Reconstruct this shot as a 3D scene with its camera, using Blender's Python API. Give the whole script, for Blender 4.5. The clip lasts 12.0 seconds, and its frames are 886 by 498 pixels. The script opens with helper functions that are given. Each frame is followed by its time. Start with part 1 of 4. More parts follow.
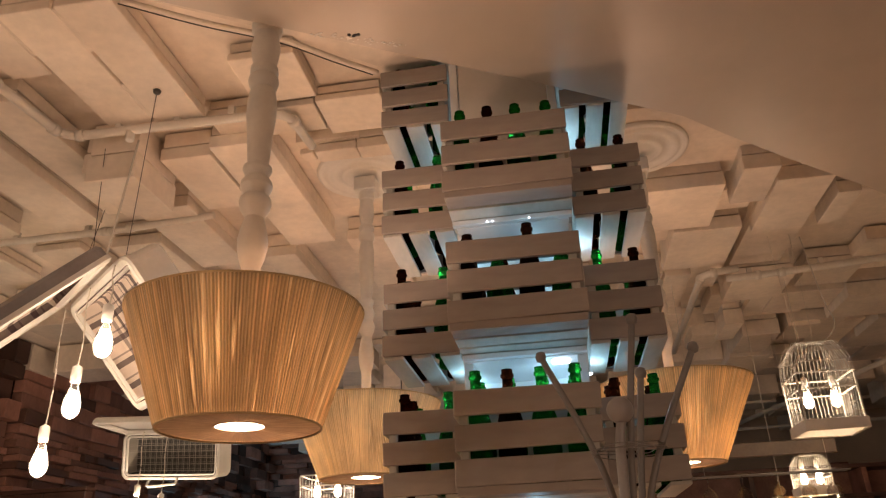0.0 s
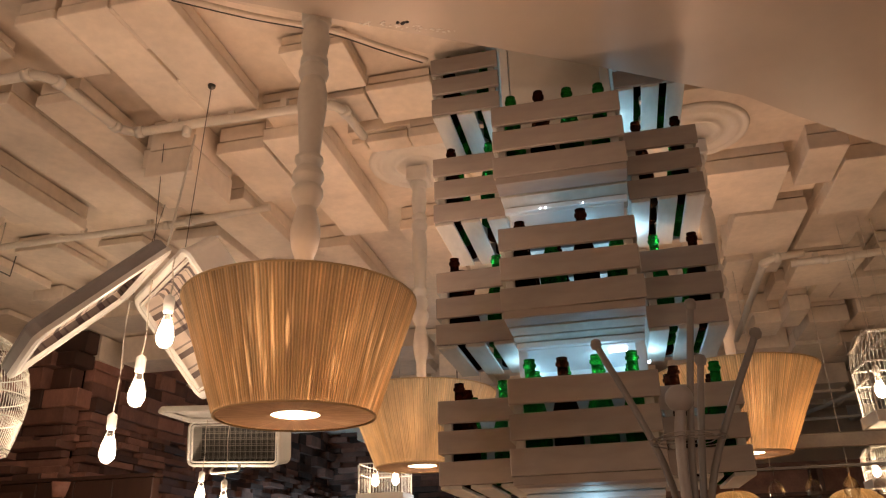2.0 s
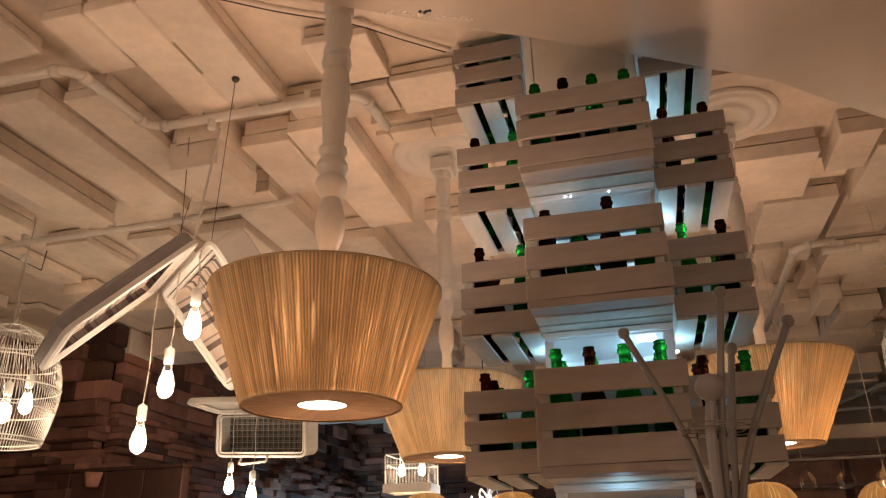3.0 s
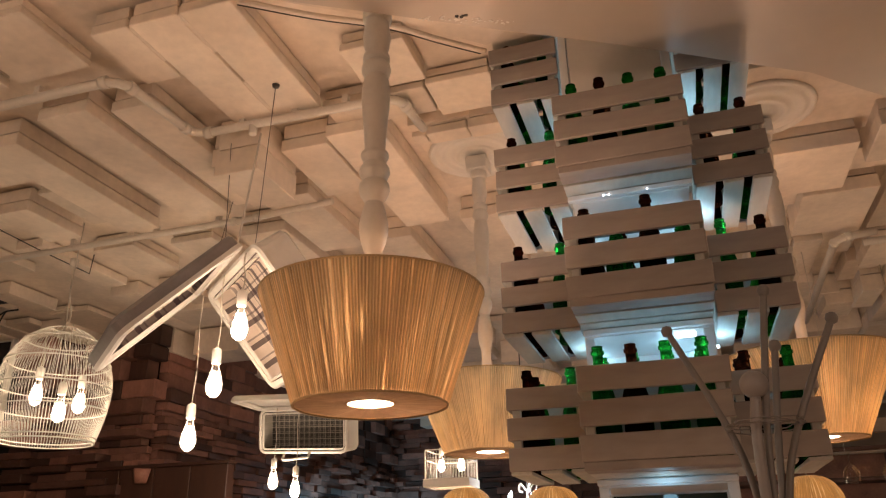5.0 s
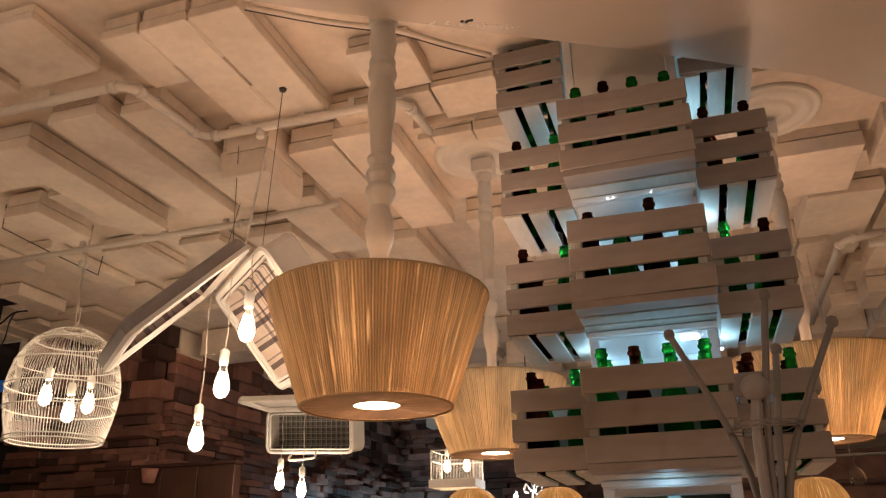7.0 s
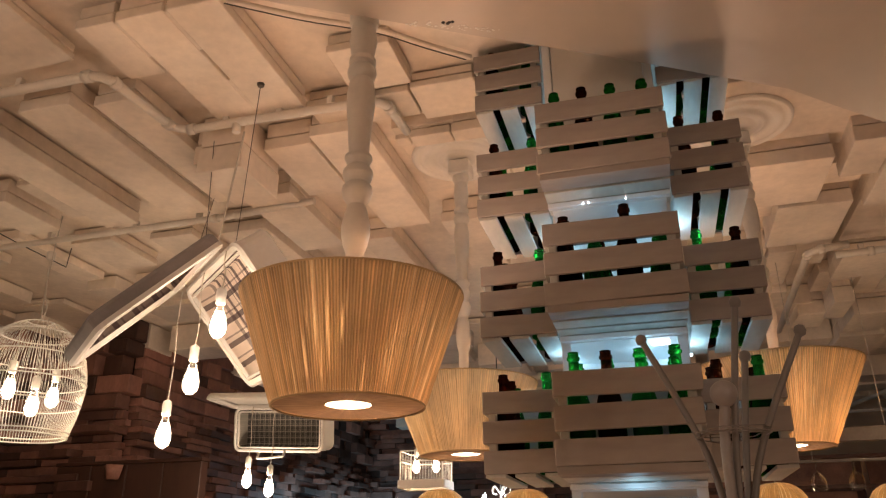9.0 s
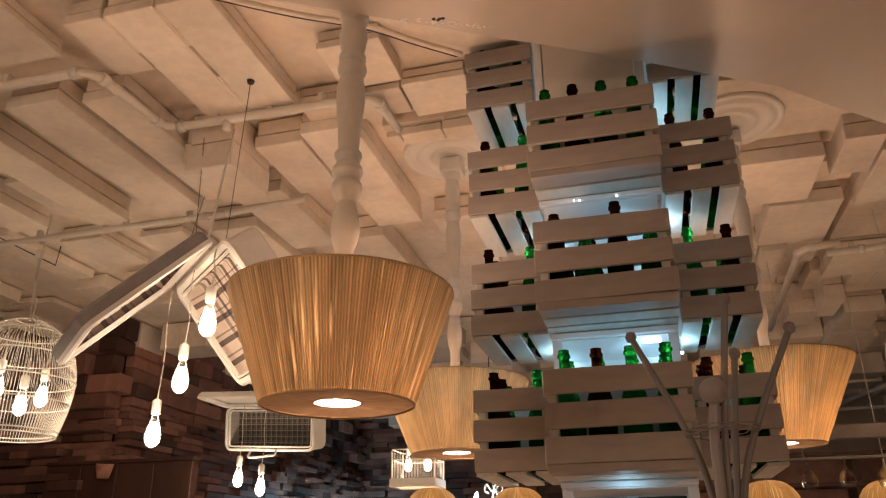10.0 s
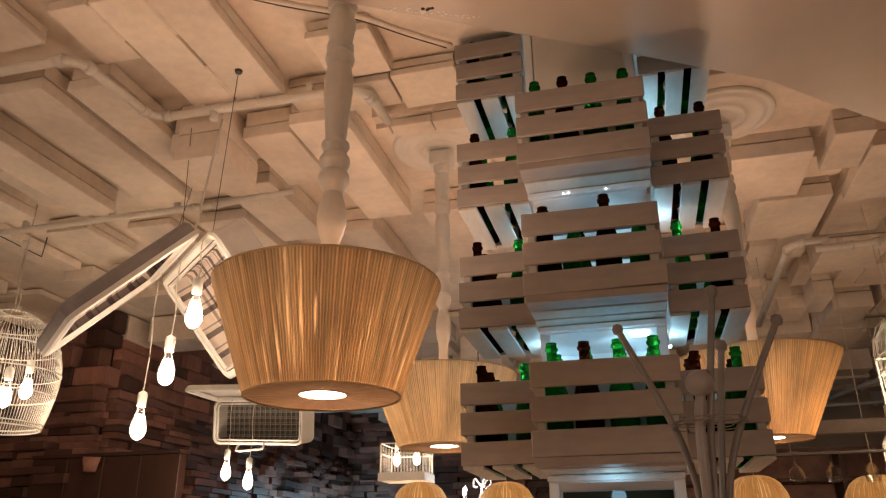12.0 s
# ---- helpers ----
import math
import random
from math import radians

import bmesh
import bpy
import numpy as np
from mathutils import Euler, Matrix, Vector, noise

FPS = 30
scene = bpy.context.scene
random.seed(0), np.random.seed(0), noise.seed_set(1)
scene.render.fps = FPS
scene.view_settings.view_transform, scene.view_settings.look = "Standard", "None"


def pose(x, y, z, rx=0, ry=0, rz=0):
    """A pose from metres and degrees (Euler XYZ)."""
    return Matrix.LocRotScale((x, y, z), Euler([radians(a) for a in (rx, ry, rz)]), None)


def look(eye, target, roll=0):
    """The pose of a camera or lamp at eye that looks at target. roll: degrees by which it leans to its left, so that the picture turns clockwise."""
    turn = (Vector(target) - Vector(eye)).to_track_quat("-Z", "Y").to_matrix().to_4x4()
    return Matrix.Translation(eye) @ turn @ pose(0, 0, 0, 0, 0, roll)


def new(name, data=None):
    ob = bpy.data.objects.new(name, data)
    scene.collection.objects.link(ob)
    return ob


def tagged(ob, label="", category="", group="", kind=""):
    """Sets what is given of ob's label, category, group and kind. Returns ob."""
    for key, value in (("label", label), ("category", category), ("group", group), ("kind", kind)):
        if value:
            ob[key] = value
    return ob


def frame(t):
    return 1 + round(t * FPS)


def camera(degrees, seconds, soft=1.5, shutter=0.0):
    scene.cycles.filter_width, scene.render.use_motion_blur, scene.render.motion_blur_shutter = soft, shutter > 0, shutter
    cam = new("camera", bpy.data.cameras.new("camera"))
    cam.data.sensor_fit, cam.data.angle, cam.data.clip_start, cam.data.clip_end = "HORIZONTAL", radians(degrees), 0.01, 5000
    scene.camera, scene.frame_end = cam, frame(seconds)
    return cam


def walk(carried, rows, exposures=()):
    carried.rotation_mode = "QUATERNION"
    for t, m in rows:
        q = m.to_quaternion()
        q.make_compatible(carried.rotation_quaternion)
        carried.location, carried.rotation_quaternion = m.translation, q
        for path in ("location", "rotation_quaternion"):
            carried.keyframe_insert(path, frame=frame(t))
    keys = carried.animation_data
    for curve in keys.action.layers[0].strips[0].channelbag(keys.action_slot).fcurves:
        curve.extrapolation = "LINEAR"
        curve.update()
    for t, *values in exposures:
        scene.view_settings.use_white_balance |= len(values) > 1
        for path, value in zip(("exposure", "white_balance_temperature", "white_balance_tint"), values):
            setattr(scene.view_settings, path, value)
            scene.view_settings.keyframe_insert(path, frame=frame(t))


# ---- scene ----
cam = camera(61.4, 12.0, soft=1.2)
PATH = [
    (0, (0.243, -0.043, 1.444), (-0.01, 1.768, 2.255), -2.5),
    (0.5, (0.243, -0.046, 1.444), (-0.047, 1.751, 2.272), -2.0),
    (1, (0.246, -0.04, 1.444), (-0.076, 1.759, 2.258), -2.0),
    (1.5, (0.247, -0.029, 1.443), (-0.105, 1.769, 2.246), -1.8),
    (2, (0.247, -0.025, 1.445), (-0.153, 1.768, 2.236), -1.5),
    (2.5, (0.247, -0.019, 1.446), (-0.189, 1.77, 2.227), -1.3),
    (3, (0.243, -0.016, 1.444), (-0.222, 1.769, 2.216), -1.2),
    (5, (0.231, -0.063, 1.444), (-0.317, 1.704, 2.205), -1.2),
    (5.5, (0.23, -0.073, 1.444), (-0.341, 1.685, 2.207), -1.1),
    (6, (0.233, -0.088, 1.444), (-0.344, 1.67, 2.204), -1.1),
    (6.5, (0.239, -0.087, 1.443), (-0.335, 1.671, 2.204), -1.1),
    (7, (0.239, -0.082, 1.443), (-0.324, 1.679, 2.205), -1.0),
    (9, (0.235, -0.084, 1.443), (-0.261, 1.697, 2.206), -0.4),
    (9.5, (0.239, -0.078, 1.442), (-0.243, 1.708, 2.202), -0.5),
    (10, (0.24, -0.073, 1.443), (-0.239, 1.714, 2.203), -0.6),
    (10.5, (0.24, -0.068, 1.442), (-0.235, 1.722, 2.199), -0.6),
    (11, (0.239, -0.062, 1.441), (-0.233, 1.729, 2.195), -0.6),
    (11.5, (0.242, -0.054, 1.442), (-0.228, 1.739, 2.191), -0.6),
    (12, (0.246, -0.054, 1.44), (-0.213, 1.743, 2.188), -0.5),
]
walk(cam, [(t, look(eye, target, roll)) for t, eye, target, roll in PATH])

# ---- light ----
world = bpy.data.worlds.new("world")
scene.world = world
world.use_nodes = True
world.node_tree.nodes["Background"].inputs[0].default_value = (1.0, 0.72, 0.5, 1)
world.node_tree.nodes["Background"].inputs[1].default_value = 0.012
scene.view_settings.exposure = 0.0


def point_lamp(name, loc, watts, colour, radius=0.03):
    d = bpy.data.lights.new(name, "POINT")
    d.energy, d.color, d.shadow_soft_size = watts, colour, radius
    ob = new(name, d)
    ob.location = loc
    return ob


WARM = (1.0, 0.65, 0.465)
COOL = (0.40, 0.76, 1.0)


# ---- materials ----
def mat(name, colour, rough=0.6, metal=0.0, var=0.15, scale=6.0, bump=0.15, fine=60.0, island=0.0, stretch=(1, 1, 1), spec=0.5):
    m = bpy.data.materials.new(name)
    m.use_nodes = True
    nt = m.node_tree
    n, l = nt.nodes, nt.links
    b = n["Principled BSDF"]
    b.inputs["Roughness"].default_value = rough
    b.inputs["Metallic"].default_value = metal
    b.inputs["Specular IOR Level"].default_value = spec
    tc = n.new("ShaderNodeTexCoord")
    mp = n.new("ShaderNodeMapping")
    mp.inputs["Scale"].default_value = stretch
    l.new(tc.outputs["Object"], mp.inputs[0])
    a = n.new("ShaderNodeTexNoise")
    a.inputs["Scale"].default_value = scale
    a.inputs["Detail"].default_value = 5
    l.new(mp.outputs[0], a.inputs["Vector"])
    f = n.new("ShaderNodeTexNoise")
    f.inputs["Scale"].default_value = fine
    f.inputs["Detail"].default_value = 3
    l.new(mp.outputs[0], f.inputs["Vector"])
    mix = n.new("ShaderNodeMath")
    mix.operation = "MULTIPLY_ADD"
    l.new(f.outputs["Fac"], mix.inputs[0])
    mix.inputs[1].default_value = 0.4
    l.new(a.outputs["Fac"], mix.inputs[2])
    r = n.new("ShaderNodeMapRange")
    r.inputs["From Min"].default_value, r.inputs["From Max"].default_value = 0.45, 0.95
    r.inputs["To Min"].default_value, r.inputs["To Max"].default_value = 1 - var, 1 + var
    l.new(mix.outputs[0], r.inputs["Value"])
    val = r.outputs[0]
    if island:
        oi = n.new("ShaderNodeObjectInfo")
        g = n.new("ShaderNodeNewGeometry")
        s2 = n.new("ShaderNodeMath")
        s2.operation = "ADD"
        l.new(oi.outputs["Random"], s2.inputs[0])
        l.new(g.outputs["Random Per Island"], s2.inputs[1])
        fr = n.new("ShaderNodeMath")
        fr.operation = "FRACT"
        l.new(s2.outputs[0], fr.inputs[0])
        ir = n.new("ShaderNodeMapRange")
        ir.inputs["To Min"].default_value, ir.inputs["To Max"].default_value = 1 - island, 1 + island
        l.new(fr.outputs[0], ir.inputs["Value"])
        mu = n.new("ShaderNodeMath")
        mu.operation = "MULTIPLY"
        l.new(val, mu.inputs[0])
        l.new(ir.outputs[0], mu.inputs[1])
        val = mu.outputs[0]
    hs = n.new("ShaderNodeHueSaturation")
    hs.inputs["Color"].default_value = (*colour, 1)
    l.new(val, hs.inputs["Value"])
    l.new(hs.outputs[0], b.inputs["Base Color"])
    if bump:
        bp = n.new("ShaderNodeBump")
        bp.inputs["Strength"].default_value = bump
        bp.inputs["Distance"].default_value = 0.004
        l.new(mix.outputs[0], bp.inputs["Height"])
        l.new(bp.outputs[0], b.inputs["Normal"])
    return m


def glow(name, colour, strength):
    m = bpy.data.materials.new(name)
    m.use_nodes = True
    b = m.node_tree.nodes["Principled BSDF"]
    b.inputs["Base Color"].default_value = (*colour, 1)
    b.inputs["Emission Color"].default_value = (*colour, 1)
    b.inputs["Emission Strength"].default_value = strength
    return m


def bottle_glass(name, tint, clear, haze=0.0):
    """Coloured bottle glass: refracting walls, part of the light going straight through."""
    m = bpy.data.materials.new(name)
    m.use_nodes = True
    nt = m.node_tree
    n, l = nt.nodes, nt.links
    n.remove(n["Principled BSDF"])
    g = n.new("ShaderNodeBsdfGlass")
    g.inputs["Color"].default_value = (*tint, 1)
    g.inputs["Roughness"].default_value = 0.015
    g.inputs["IOR"].default_value = 1.5
    t = n.new("ShaderNodeBsdfTransparent")
    t.inputs[0].default_value = (*tint, 1)
    mx = n.new("ShaderNodeMixShader")
    mx.inputs[0].default_value = clear
    d = n.new("ShaderNodeBsdfTranslucent")
    d.inputs[0].default_value = (*[c ** 0.5 for c in tint], 1)
    body = n.new("ShaderNodeMixShader")
    body.inputs[0].default_value = haze
    l.new(g.outputs[0], body.inputs[1])
    l.new(d.outputs[0], body.inputs[2])
    l.new(body.outputs[0], mx.inputs[1])
    l.new(t.outputs[0], mx.inputs[2])
    l.new(mx.outputs[0], n["Material Output"].inputs[0])
    return m


def glass(name, tint, gloss=0.12):
    m = bpy.data.materials.new(name)
    m.use_nodes = True
    nt = m.node_tree
    n, l = nt.nodes, nt.links
    n.remove(n["Principled BSDF"])
    t = n.new("ShaderNodeBsdfTransparent")
    t.inputs[0].default_value = (*tint, 1)
    g = n.new("ShaderNodeBsdfGlossy")
    g.inputs["Roughness"].default_value = 0.04
    d = n.new("ShaderNodeBsdfTranslucent")
    d.inputs[0].default_value = (*tint, 1)
    fz = n.new("ShaderNodeFresnel")
    fz.inputs[0].default_value = 1.5
    m1 = n.new("ShaderNodeMixShader")
    m1.inputs[0].default_value = gloss
    l.new(t.outputs[0], m1.inputs[1])
    l.new(d.outputs[0], m1.inputs[2])
    m2 = n.new("ShaderNodeMixShader")
    l.new(fz.outputs[0], m2.inputs[0])
    l.new(m1.outputs[0], m2.inputs[1])
    l.new(g.outputs[0], m2.inputs[2])
    l.new(m2.outputs[0], n["Material Output"].inputs[0])
    return m


def thread(name, colour, through_light=0.35, k=1.0):
    """Wound silk threads that let some light through."""
    m = mat(name, colour, 0.45, var=0.28, scale=9, fine=40, bump=0.1, stretch=(1, 1, 0.04))
    nt = m.node_tree
    n, l = nt.nodes, nt.links
    b = n["Principled BSDF"]
    tc = n.new("ShaderNodeTexCoord")
    sp = n.new("ShaderNodeSeparateXYZ")
    l.new(tc.outputs["Object"], sp.inputs[0])
    an = n.new("ShaderNodeMath")
    an.operation = "ARCTAN2"
    l.new(sp.outputs[1], an.inputs[0])
    l.new(sp.outputs[0], an.inputs[1])
    col_in = b.inputs["Base Color"].links[0].from_socket
    for sc, lo, hi, p in ((7.0, 0.84, 1.16, 0.5), (34.0, 0.74, 1.22, 0.5)):
        w = n.new("ShaderNodeTexNoise")
        w.noise_dimensions = "1D"
        w.inputs["Scale"].default_value = sc
        w.inputs["Detail"].default_value = 2
        l.new(an.outputs[0], w.inputs["W"])
        mr = n.new("ShaderNodeMapRange")
        mr.inputs["From Min"].default_value, mr.inputs["From Max"].default_value = 0.3, 0.7
        mr.inputs["To Min"].default_value, mr.inputs["To Max"].default_value = 1 + (lo - 1) * k, 1 + (hi - 1) * k
        l.new(w.outputs["Fac"], mr.inputs["Value"])
        h2 = n.new("ShaderNodeHueSaturation")
        l.new(mr.outputs[0], h2.inputs["Value"])
        l.new(col_in, h2.inputs["Color"])
        col_in = h2.outputs[0]
    # the separate threads; the shade in the grooves between them is put into the colour
    ws = n.new("ShaderNodeMath")
    ws.operation = "MULTIPLY"
    ws.inputs[1].default_value = 220.0
    l.new(an.outputs[0], ws.inputs[0])
    si = n.new("ShaderNodeMath")
    si.operation = "COSINE"
    l.new(ws.outputs[0], si.inputs[0])
    sr = n.new("ShaderNodeMapRange")
    sr.inputs["From Min"].default_value = -1.0
    sr.inputs["To Min"].default_value, sr.inputs["To Max"].default_value = 1.0 + 0.16 * k, 1.0 - 0.30 * k
    l.new(si.outputs[0], sr.inputs["Value"])
    h3 = n.new("ShaderNodeHueSaturation")
    l.new(sr.outputs[0], h3.inputs["Value"])
    l.new(col_in, h3.inputs["Color"])
    col_in = h3.outputs[0]
    l.new(col_in, b.inputs["Base Color"])
    b.inputs["Sheen Weight"].default_value = 0.5
    tr = n.new("ShaderNodeBsdfTranslucent")
    l.new(b.inputs["Base Color"].links[0].from_socket, tr.inputs[0])
    mx = n.new("ShaderNodeMixShader")
    # thin places in the winding let more of the lamp's light through
    cv = n.new("ShaderNodeCombineXYZ")
    l.new(an.outputs[0], cv.inputs[0])
    sz = n.new("ShaderNodeMath")
    sz.operation = "MULTIPLY"
    sz.inputs[1].default_value = 0.2
    l.new(sp.outputs[2], sz.inputs[0])
    l.new(sz.outputs[0], cv.inputs[1])
    gp = n.new("ShaderNodeTexNoise")
    gp.inputs["Scale"].default_value = 22.0
    gp.inputs["Detail"].default_value = 1.5
    l.new(cv.outputs[0], gp.inputs["Vector"])
    gr = n.new("ShaderNodeMapRange")
    gr.inputs["From Min"].default_value, gr.inputs["From Max"].default_value = 0.60, 0.68
    gr.inputs["To Min"].default_value, gr.inputs["To Max"].default_value = through_light, through_light + 0.38 * k
    l.new(gp.outputs["Fac"], gr.inputs["Value"])
    l.new(gr.outputs[0], mx.inputs[0])
    # bright streaks of light coming through are also painted into the thread colour
    gc = n.new("ShaderNodeMapRange")
    gc.inputs["From Min"].default_value, gc.inputs["From Max"].default_value = 0.60, 0.68
    gc.inputs["To Max"].default_value = 0.75 * k
    l.new(gp.outputs["Fac"], gc.inputs["Value"])
    pale = n.new("ShaderNodeMix")
    pale.data_type = "RGBA"
    l.new(gc.outputs[0], pale.inputs[0])
    l.new(col_in, pale.inputs[6])
    pale.inputs[7].default_value = (0.95, 0.80, 0.52, 1)
    l.new(pale.outputs[2], b.inputs["Base Color"])
    l.new(pale.outputs[2], tr.inputs[0])
    l.new(b.outputs[0], mx.inputs[1])
    l.new(tr.outputs[0], mx.inputs[2])
    l.new(mx.outputs[0], n["Material Output"].inputs[0])
    return m


def plaid(name, ground, line, scale, wide=0.2, thin=0.14):
    """Cloth with two crossing sets of woven bands."""
    m = mat(name, ground, 0.9, var=0.08, scale=20, fine=300, bump=0.2)
    nt = m.node_tree
    n, l = nt.nodes, nt.links
    b = n["Principled BSDF"]
    base = b.inputs["Base Color"].links[0].from_socket
    tc = n.new("ShaderNodeTexCoord")
    sep = n.new("ShaderNodeSeparateXYZ")
    l.new(tc.outputs["Object"], sep.inputs[0])
    out = base
    for axis, k, wid, shift in ((0, 1.0, wide, 0.0), (1, 1.0, wide, 0.0), (0, 1.001, thin, 0.27), (1, 1.001, thin, 0.27)):
        a = n.new("ShaderNodeMath")
        a.operation = "MULTIPLY_ADD"
        l.new(sep.outputs[axis], a.inputs[0])
        a.inputs[1].default_value = scale
        a.inputs[2].default_value = shift
        f = n.new("ShaderNodeMath")
        f.operation = "FRACT"
        l.new(a.outputs[0], f.inputs[0])
        c = n.new("ShaderNodeMath")
        c.operation = "LESS_THAN"
        l.new(f.outputs[0], c.inputs[0])
        c.inputs[1].default_value = wid
        q = n.new("ShaderNodeMath")
        q.operation = "MULTIPLY"
        l.new(c.outputs[0], q.inputs[0])
        q.inputs[1].default_value = 0.8 if k == 1.0 else 0.55
        mx = n.new("ShaderNodeMix")
        mx.data_type = "RGBA"
        l.new(q.outputs[0], mx.inputs[0])
        l.new(out, mx.inputs[6])
        mx.inputs[7].default_value = (*line, 1)
        out = mx.outputs[2]
    l.new(out, b.inputs["Base Color"])
    return m


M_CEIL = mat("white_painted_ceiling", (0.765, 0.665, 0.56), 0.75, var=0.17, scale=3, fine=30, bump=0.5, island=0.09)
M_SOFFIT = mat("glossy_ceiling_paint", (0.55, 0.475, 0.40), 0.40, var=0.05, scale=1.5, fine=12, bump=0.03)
M_PLASTER = mat("white_plaster", (0.76, 0.72, 0.66), 0.7, var=0.06, scale=4, fine=50, bump=0.15)
M_PAINT = mat("white_gloss_paint", (0.74, 0.69, 0.62), 0.38, var=0.08, scale=8, fine=60, bump=0.08)
M_PIPE = mat("painted_pipe", (0.72, 0.66, 0.58), 0.35, var=0.08, scale=8, fine=50, bump=0.1)
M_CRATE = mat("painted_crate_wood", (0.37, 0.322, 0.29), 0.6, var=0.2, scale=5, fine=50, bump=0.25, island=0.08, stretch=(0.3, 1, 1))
# crate paint again, paler: light on sides and undersides put into the colour
M_CRATEY = mat("lit_crate_board", (0.55, 0.53, 0.48), 0.6, var=0.2, scale=5, fine=50, bump=0.25, island=0.08, stretch=(1, 0.3, 1))
M_SHELF = mat("white_lacquer", (0.78, 0.79, 0.80), 0.3, var=0.04, scale=5, fine=40, bump=0.04)
M_GREY = mat("grey_metal_profile", (0.13, 0.14, 0.16), 0.4, var=0.08, scale=9, bump=0.05)
M_DARK = mat("dark_wood_block", (0.18, 0.088, 0.066), 0.55, var=0.35, scale=7, fine=60, bump=0.4, island=0.8)
M_DARKWALL = mat("dark_wall", (0.03, 0.026, 0.024), 0.8, var=0.3)
M_FLOOR = mat("wood_floor", (0.46, 0.36, 0.26), 0.45, var=0.25, scale=3, stretch=(0.3, 2, 1))
M_WALL = mat("warm_wall", (0.58, 0.47, 0.37), 0.8, var=0.15, scale=2)
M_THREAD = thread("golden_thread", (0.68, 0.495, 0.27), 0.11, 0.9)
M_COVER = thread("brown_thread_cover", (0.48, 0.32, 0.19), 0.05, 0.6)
M_THREAD2 = thread("pale_golden_thread", (0.82, 0.66, 0.40), 0.14, 0.4)
M_THREAD3 = thread("amber_thread", (0.85, 0.63, 0.33), 0.20, 0.7)
M_TRIM = mat("thread_trim", (0.60, 0.44, 0.24), 0.6)
M_GLOW = glow("lamp_diffuser_glow", (1.0, 0.84, 0.58), 9.0)
M_BULB = glow("filament_bulb_glow", (1.0, 0.77, 0.53), 25.0)
M_LED = glow("led_strip_glow", (0.80, 0.90, 1.0), 7.0)
M_GREEN = bottle_glass("green_glass", (0.10, 0.46, 0.13), 0.25, 0.12)
M_BROWN = bottle_glass("brown_glass", (0.17, 0.065, 0.035), 0.2, 0.05)
M_CLEAR = glass("clear_glass", (0.93, 0.94, 0.95), 0.02)
M_WHITE = mat("white_enamel", (0.78, 0.75, 0.70), 0.4, var=0.06, scale=9, bump=0.06)
M_CABLE = mat("white_cable", (0.62, 0.56, 0.48), 0.5, bump=0.0)
M_WIRE = mat("dark_steel_wire", (0.10, 0.09, 0.08), 0.4, 0.8, bump=0.0)
M_ROD = mat("grey_painted_steel", (0.23, 0.21, 0.20), 0.42, var=0.1, scale=12, bump=0.08)
M_WINEGLASS = bottle_glass("thin_clear_glass", (0.95, 0.95, 0.94), 0.75)
M_VALANCE = mat("dull_brown_board", (0.17, 0.13, 0.10), 0.7, var=0.25, scale=5)
M_STEEL = mat("steel_wire", (0.28, 0.26, 0.25), 0.35, 0.9, bump=0.0)
M_BALL = mat("pale_grey_painted_ball", (0.34, 0.31, 0.30), 0.35, var=0.12, scale=14, bump=0.1)
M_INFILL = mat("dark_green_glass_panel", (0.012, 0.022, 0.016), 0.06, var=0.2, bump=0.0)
M_CASE = mat("grey_case_shell", (0.27, 0.25, 0.25), 0.5, var=0.15, scale=8)
M_ACRYL = mat("translucent_white_sheet", (0.85, 0.82, 0.78), 0.5, bump=0.0, var=0.03)
tr = M_ACRYL.node_tree.nodes.new("ShaderNodeBsdfTranslucent")
tr.inputs[0].default_value = (0.9, 0.86, 0.8, 1)
mx = M_ACRYL.node_tree.nodes.new("ShaderNodeMixShader")
mx.inputs[0].default_value = 0.7
M_ACRYL.node_tree.links.new(M_ACRYL.node_tree.nodes["Principled BSDF"].outputs[0], mx.inputs[1])
M_ACRYL.node_tree.links.new(tr.outputs[0], mx.inputs[2])
M_ACRYL.node_tree.links.new(mx.outputs[0], M_ACRYL.node_tree.nodes["Material Output"].inputs[0])
M_PLAID = plaid("brown_plaid_cloth", (0.80, 0.69, 0.60), (0.05, 0.025, 0.035), 10.5, 0.25, 0.08)
M_PLAID2 = plaid("dark_plaid_cloth", (0.06, 0.055, 0.05), (0.38, 0.35, 0.30), 26.0, 0.12, 0.08)


# ---- mesh helpers ----
def box(bm, x0, x1, y0, y1, z0, z1, bev=0.0):
    vs = bmesh.ops.create_cube(bm, size=1.0, matrix=Matrix.LocRotScale(((x0 + x1) / 2, (y0 + y1) / 2, (z0 + z1) / 2), None, (x1 - x0, y1 - y0, z1 - z0)))["verts"]
    if bev:
        es = list({e for v in vs for e in v.link_edges})
        bmesh.ops.bevel(bm, geom=es, offset=bev, segments=1, affect="EDGES")
    return bm


def lathe(bm, prof, seg=24, cx=0.0, cy=0.0, cap=True):
    rings = []
    for r, z in prof:
        rings.append([bm.verts.new((cx + r * math.cos(2 * math.pi * k / seg), cy + r * math.sin(2 * math.pi * k / seg), z)) for k in range(seg)])
    for a, b in zip(rings, rings[1:]):
        for k in range(seg):
            f = bm.faces.new((a[k], a[(k + 1) % seg], b[(k + 1) % seg], b[k]))
            f.smooth = True
    if cap:
        bm.faces.new(list(reversed(rings[0])))
        bm.faces.new(rings[-1])
    return bm


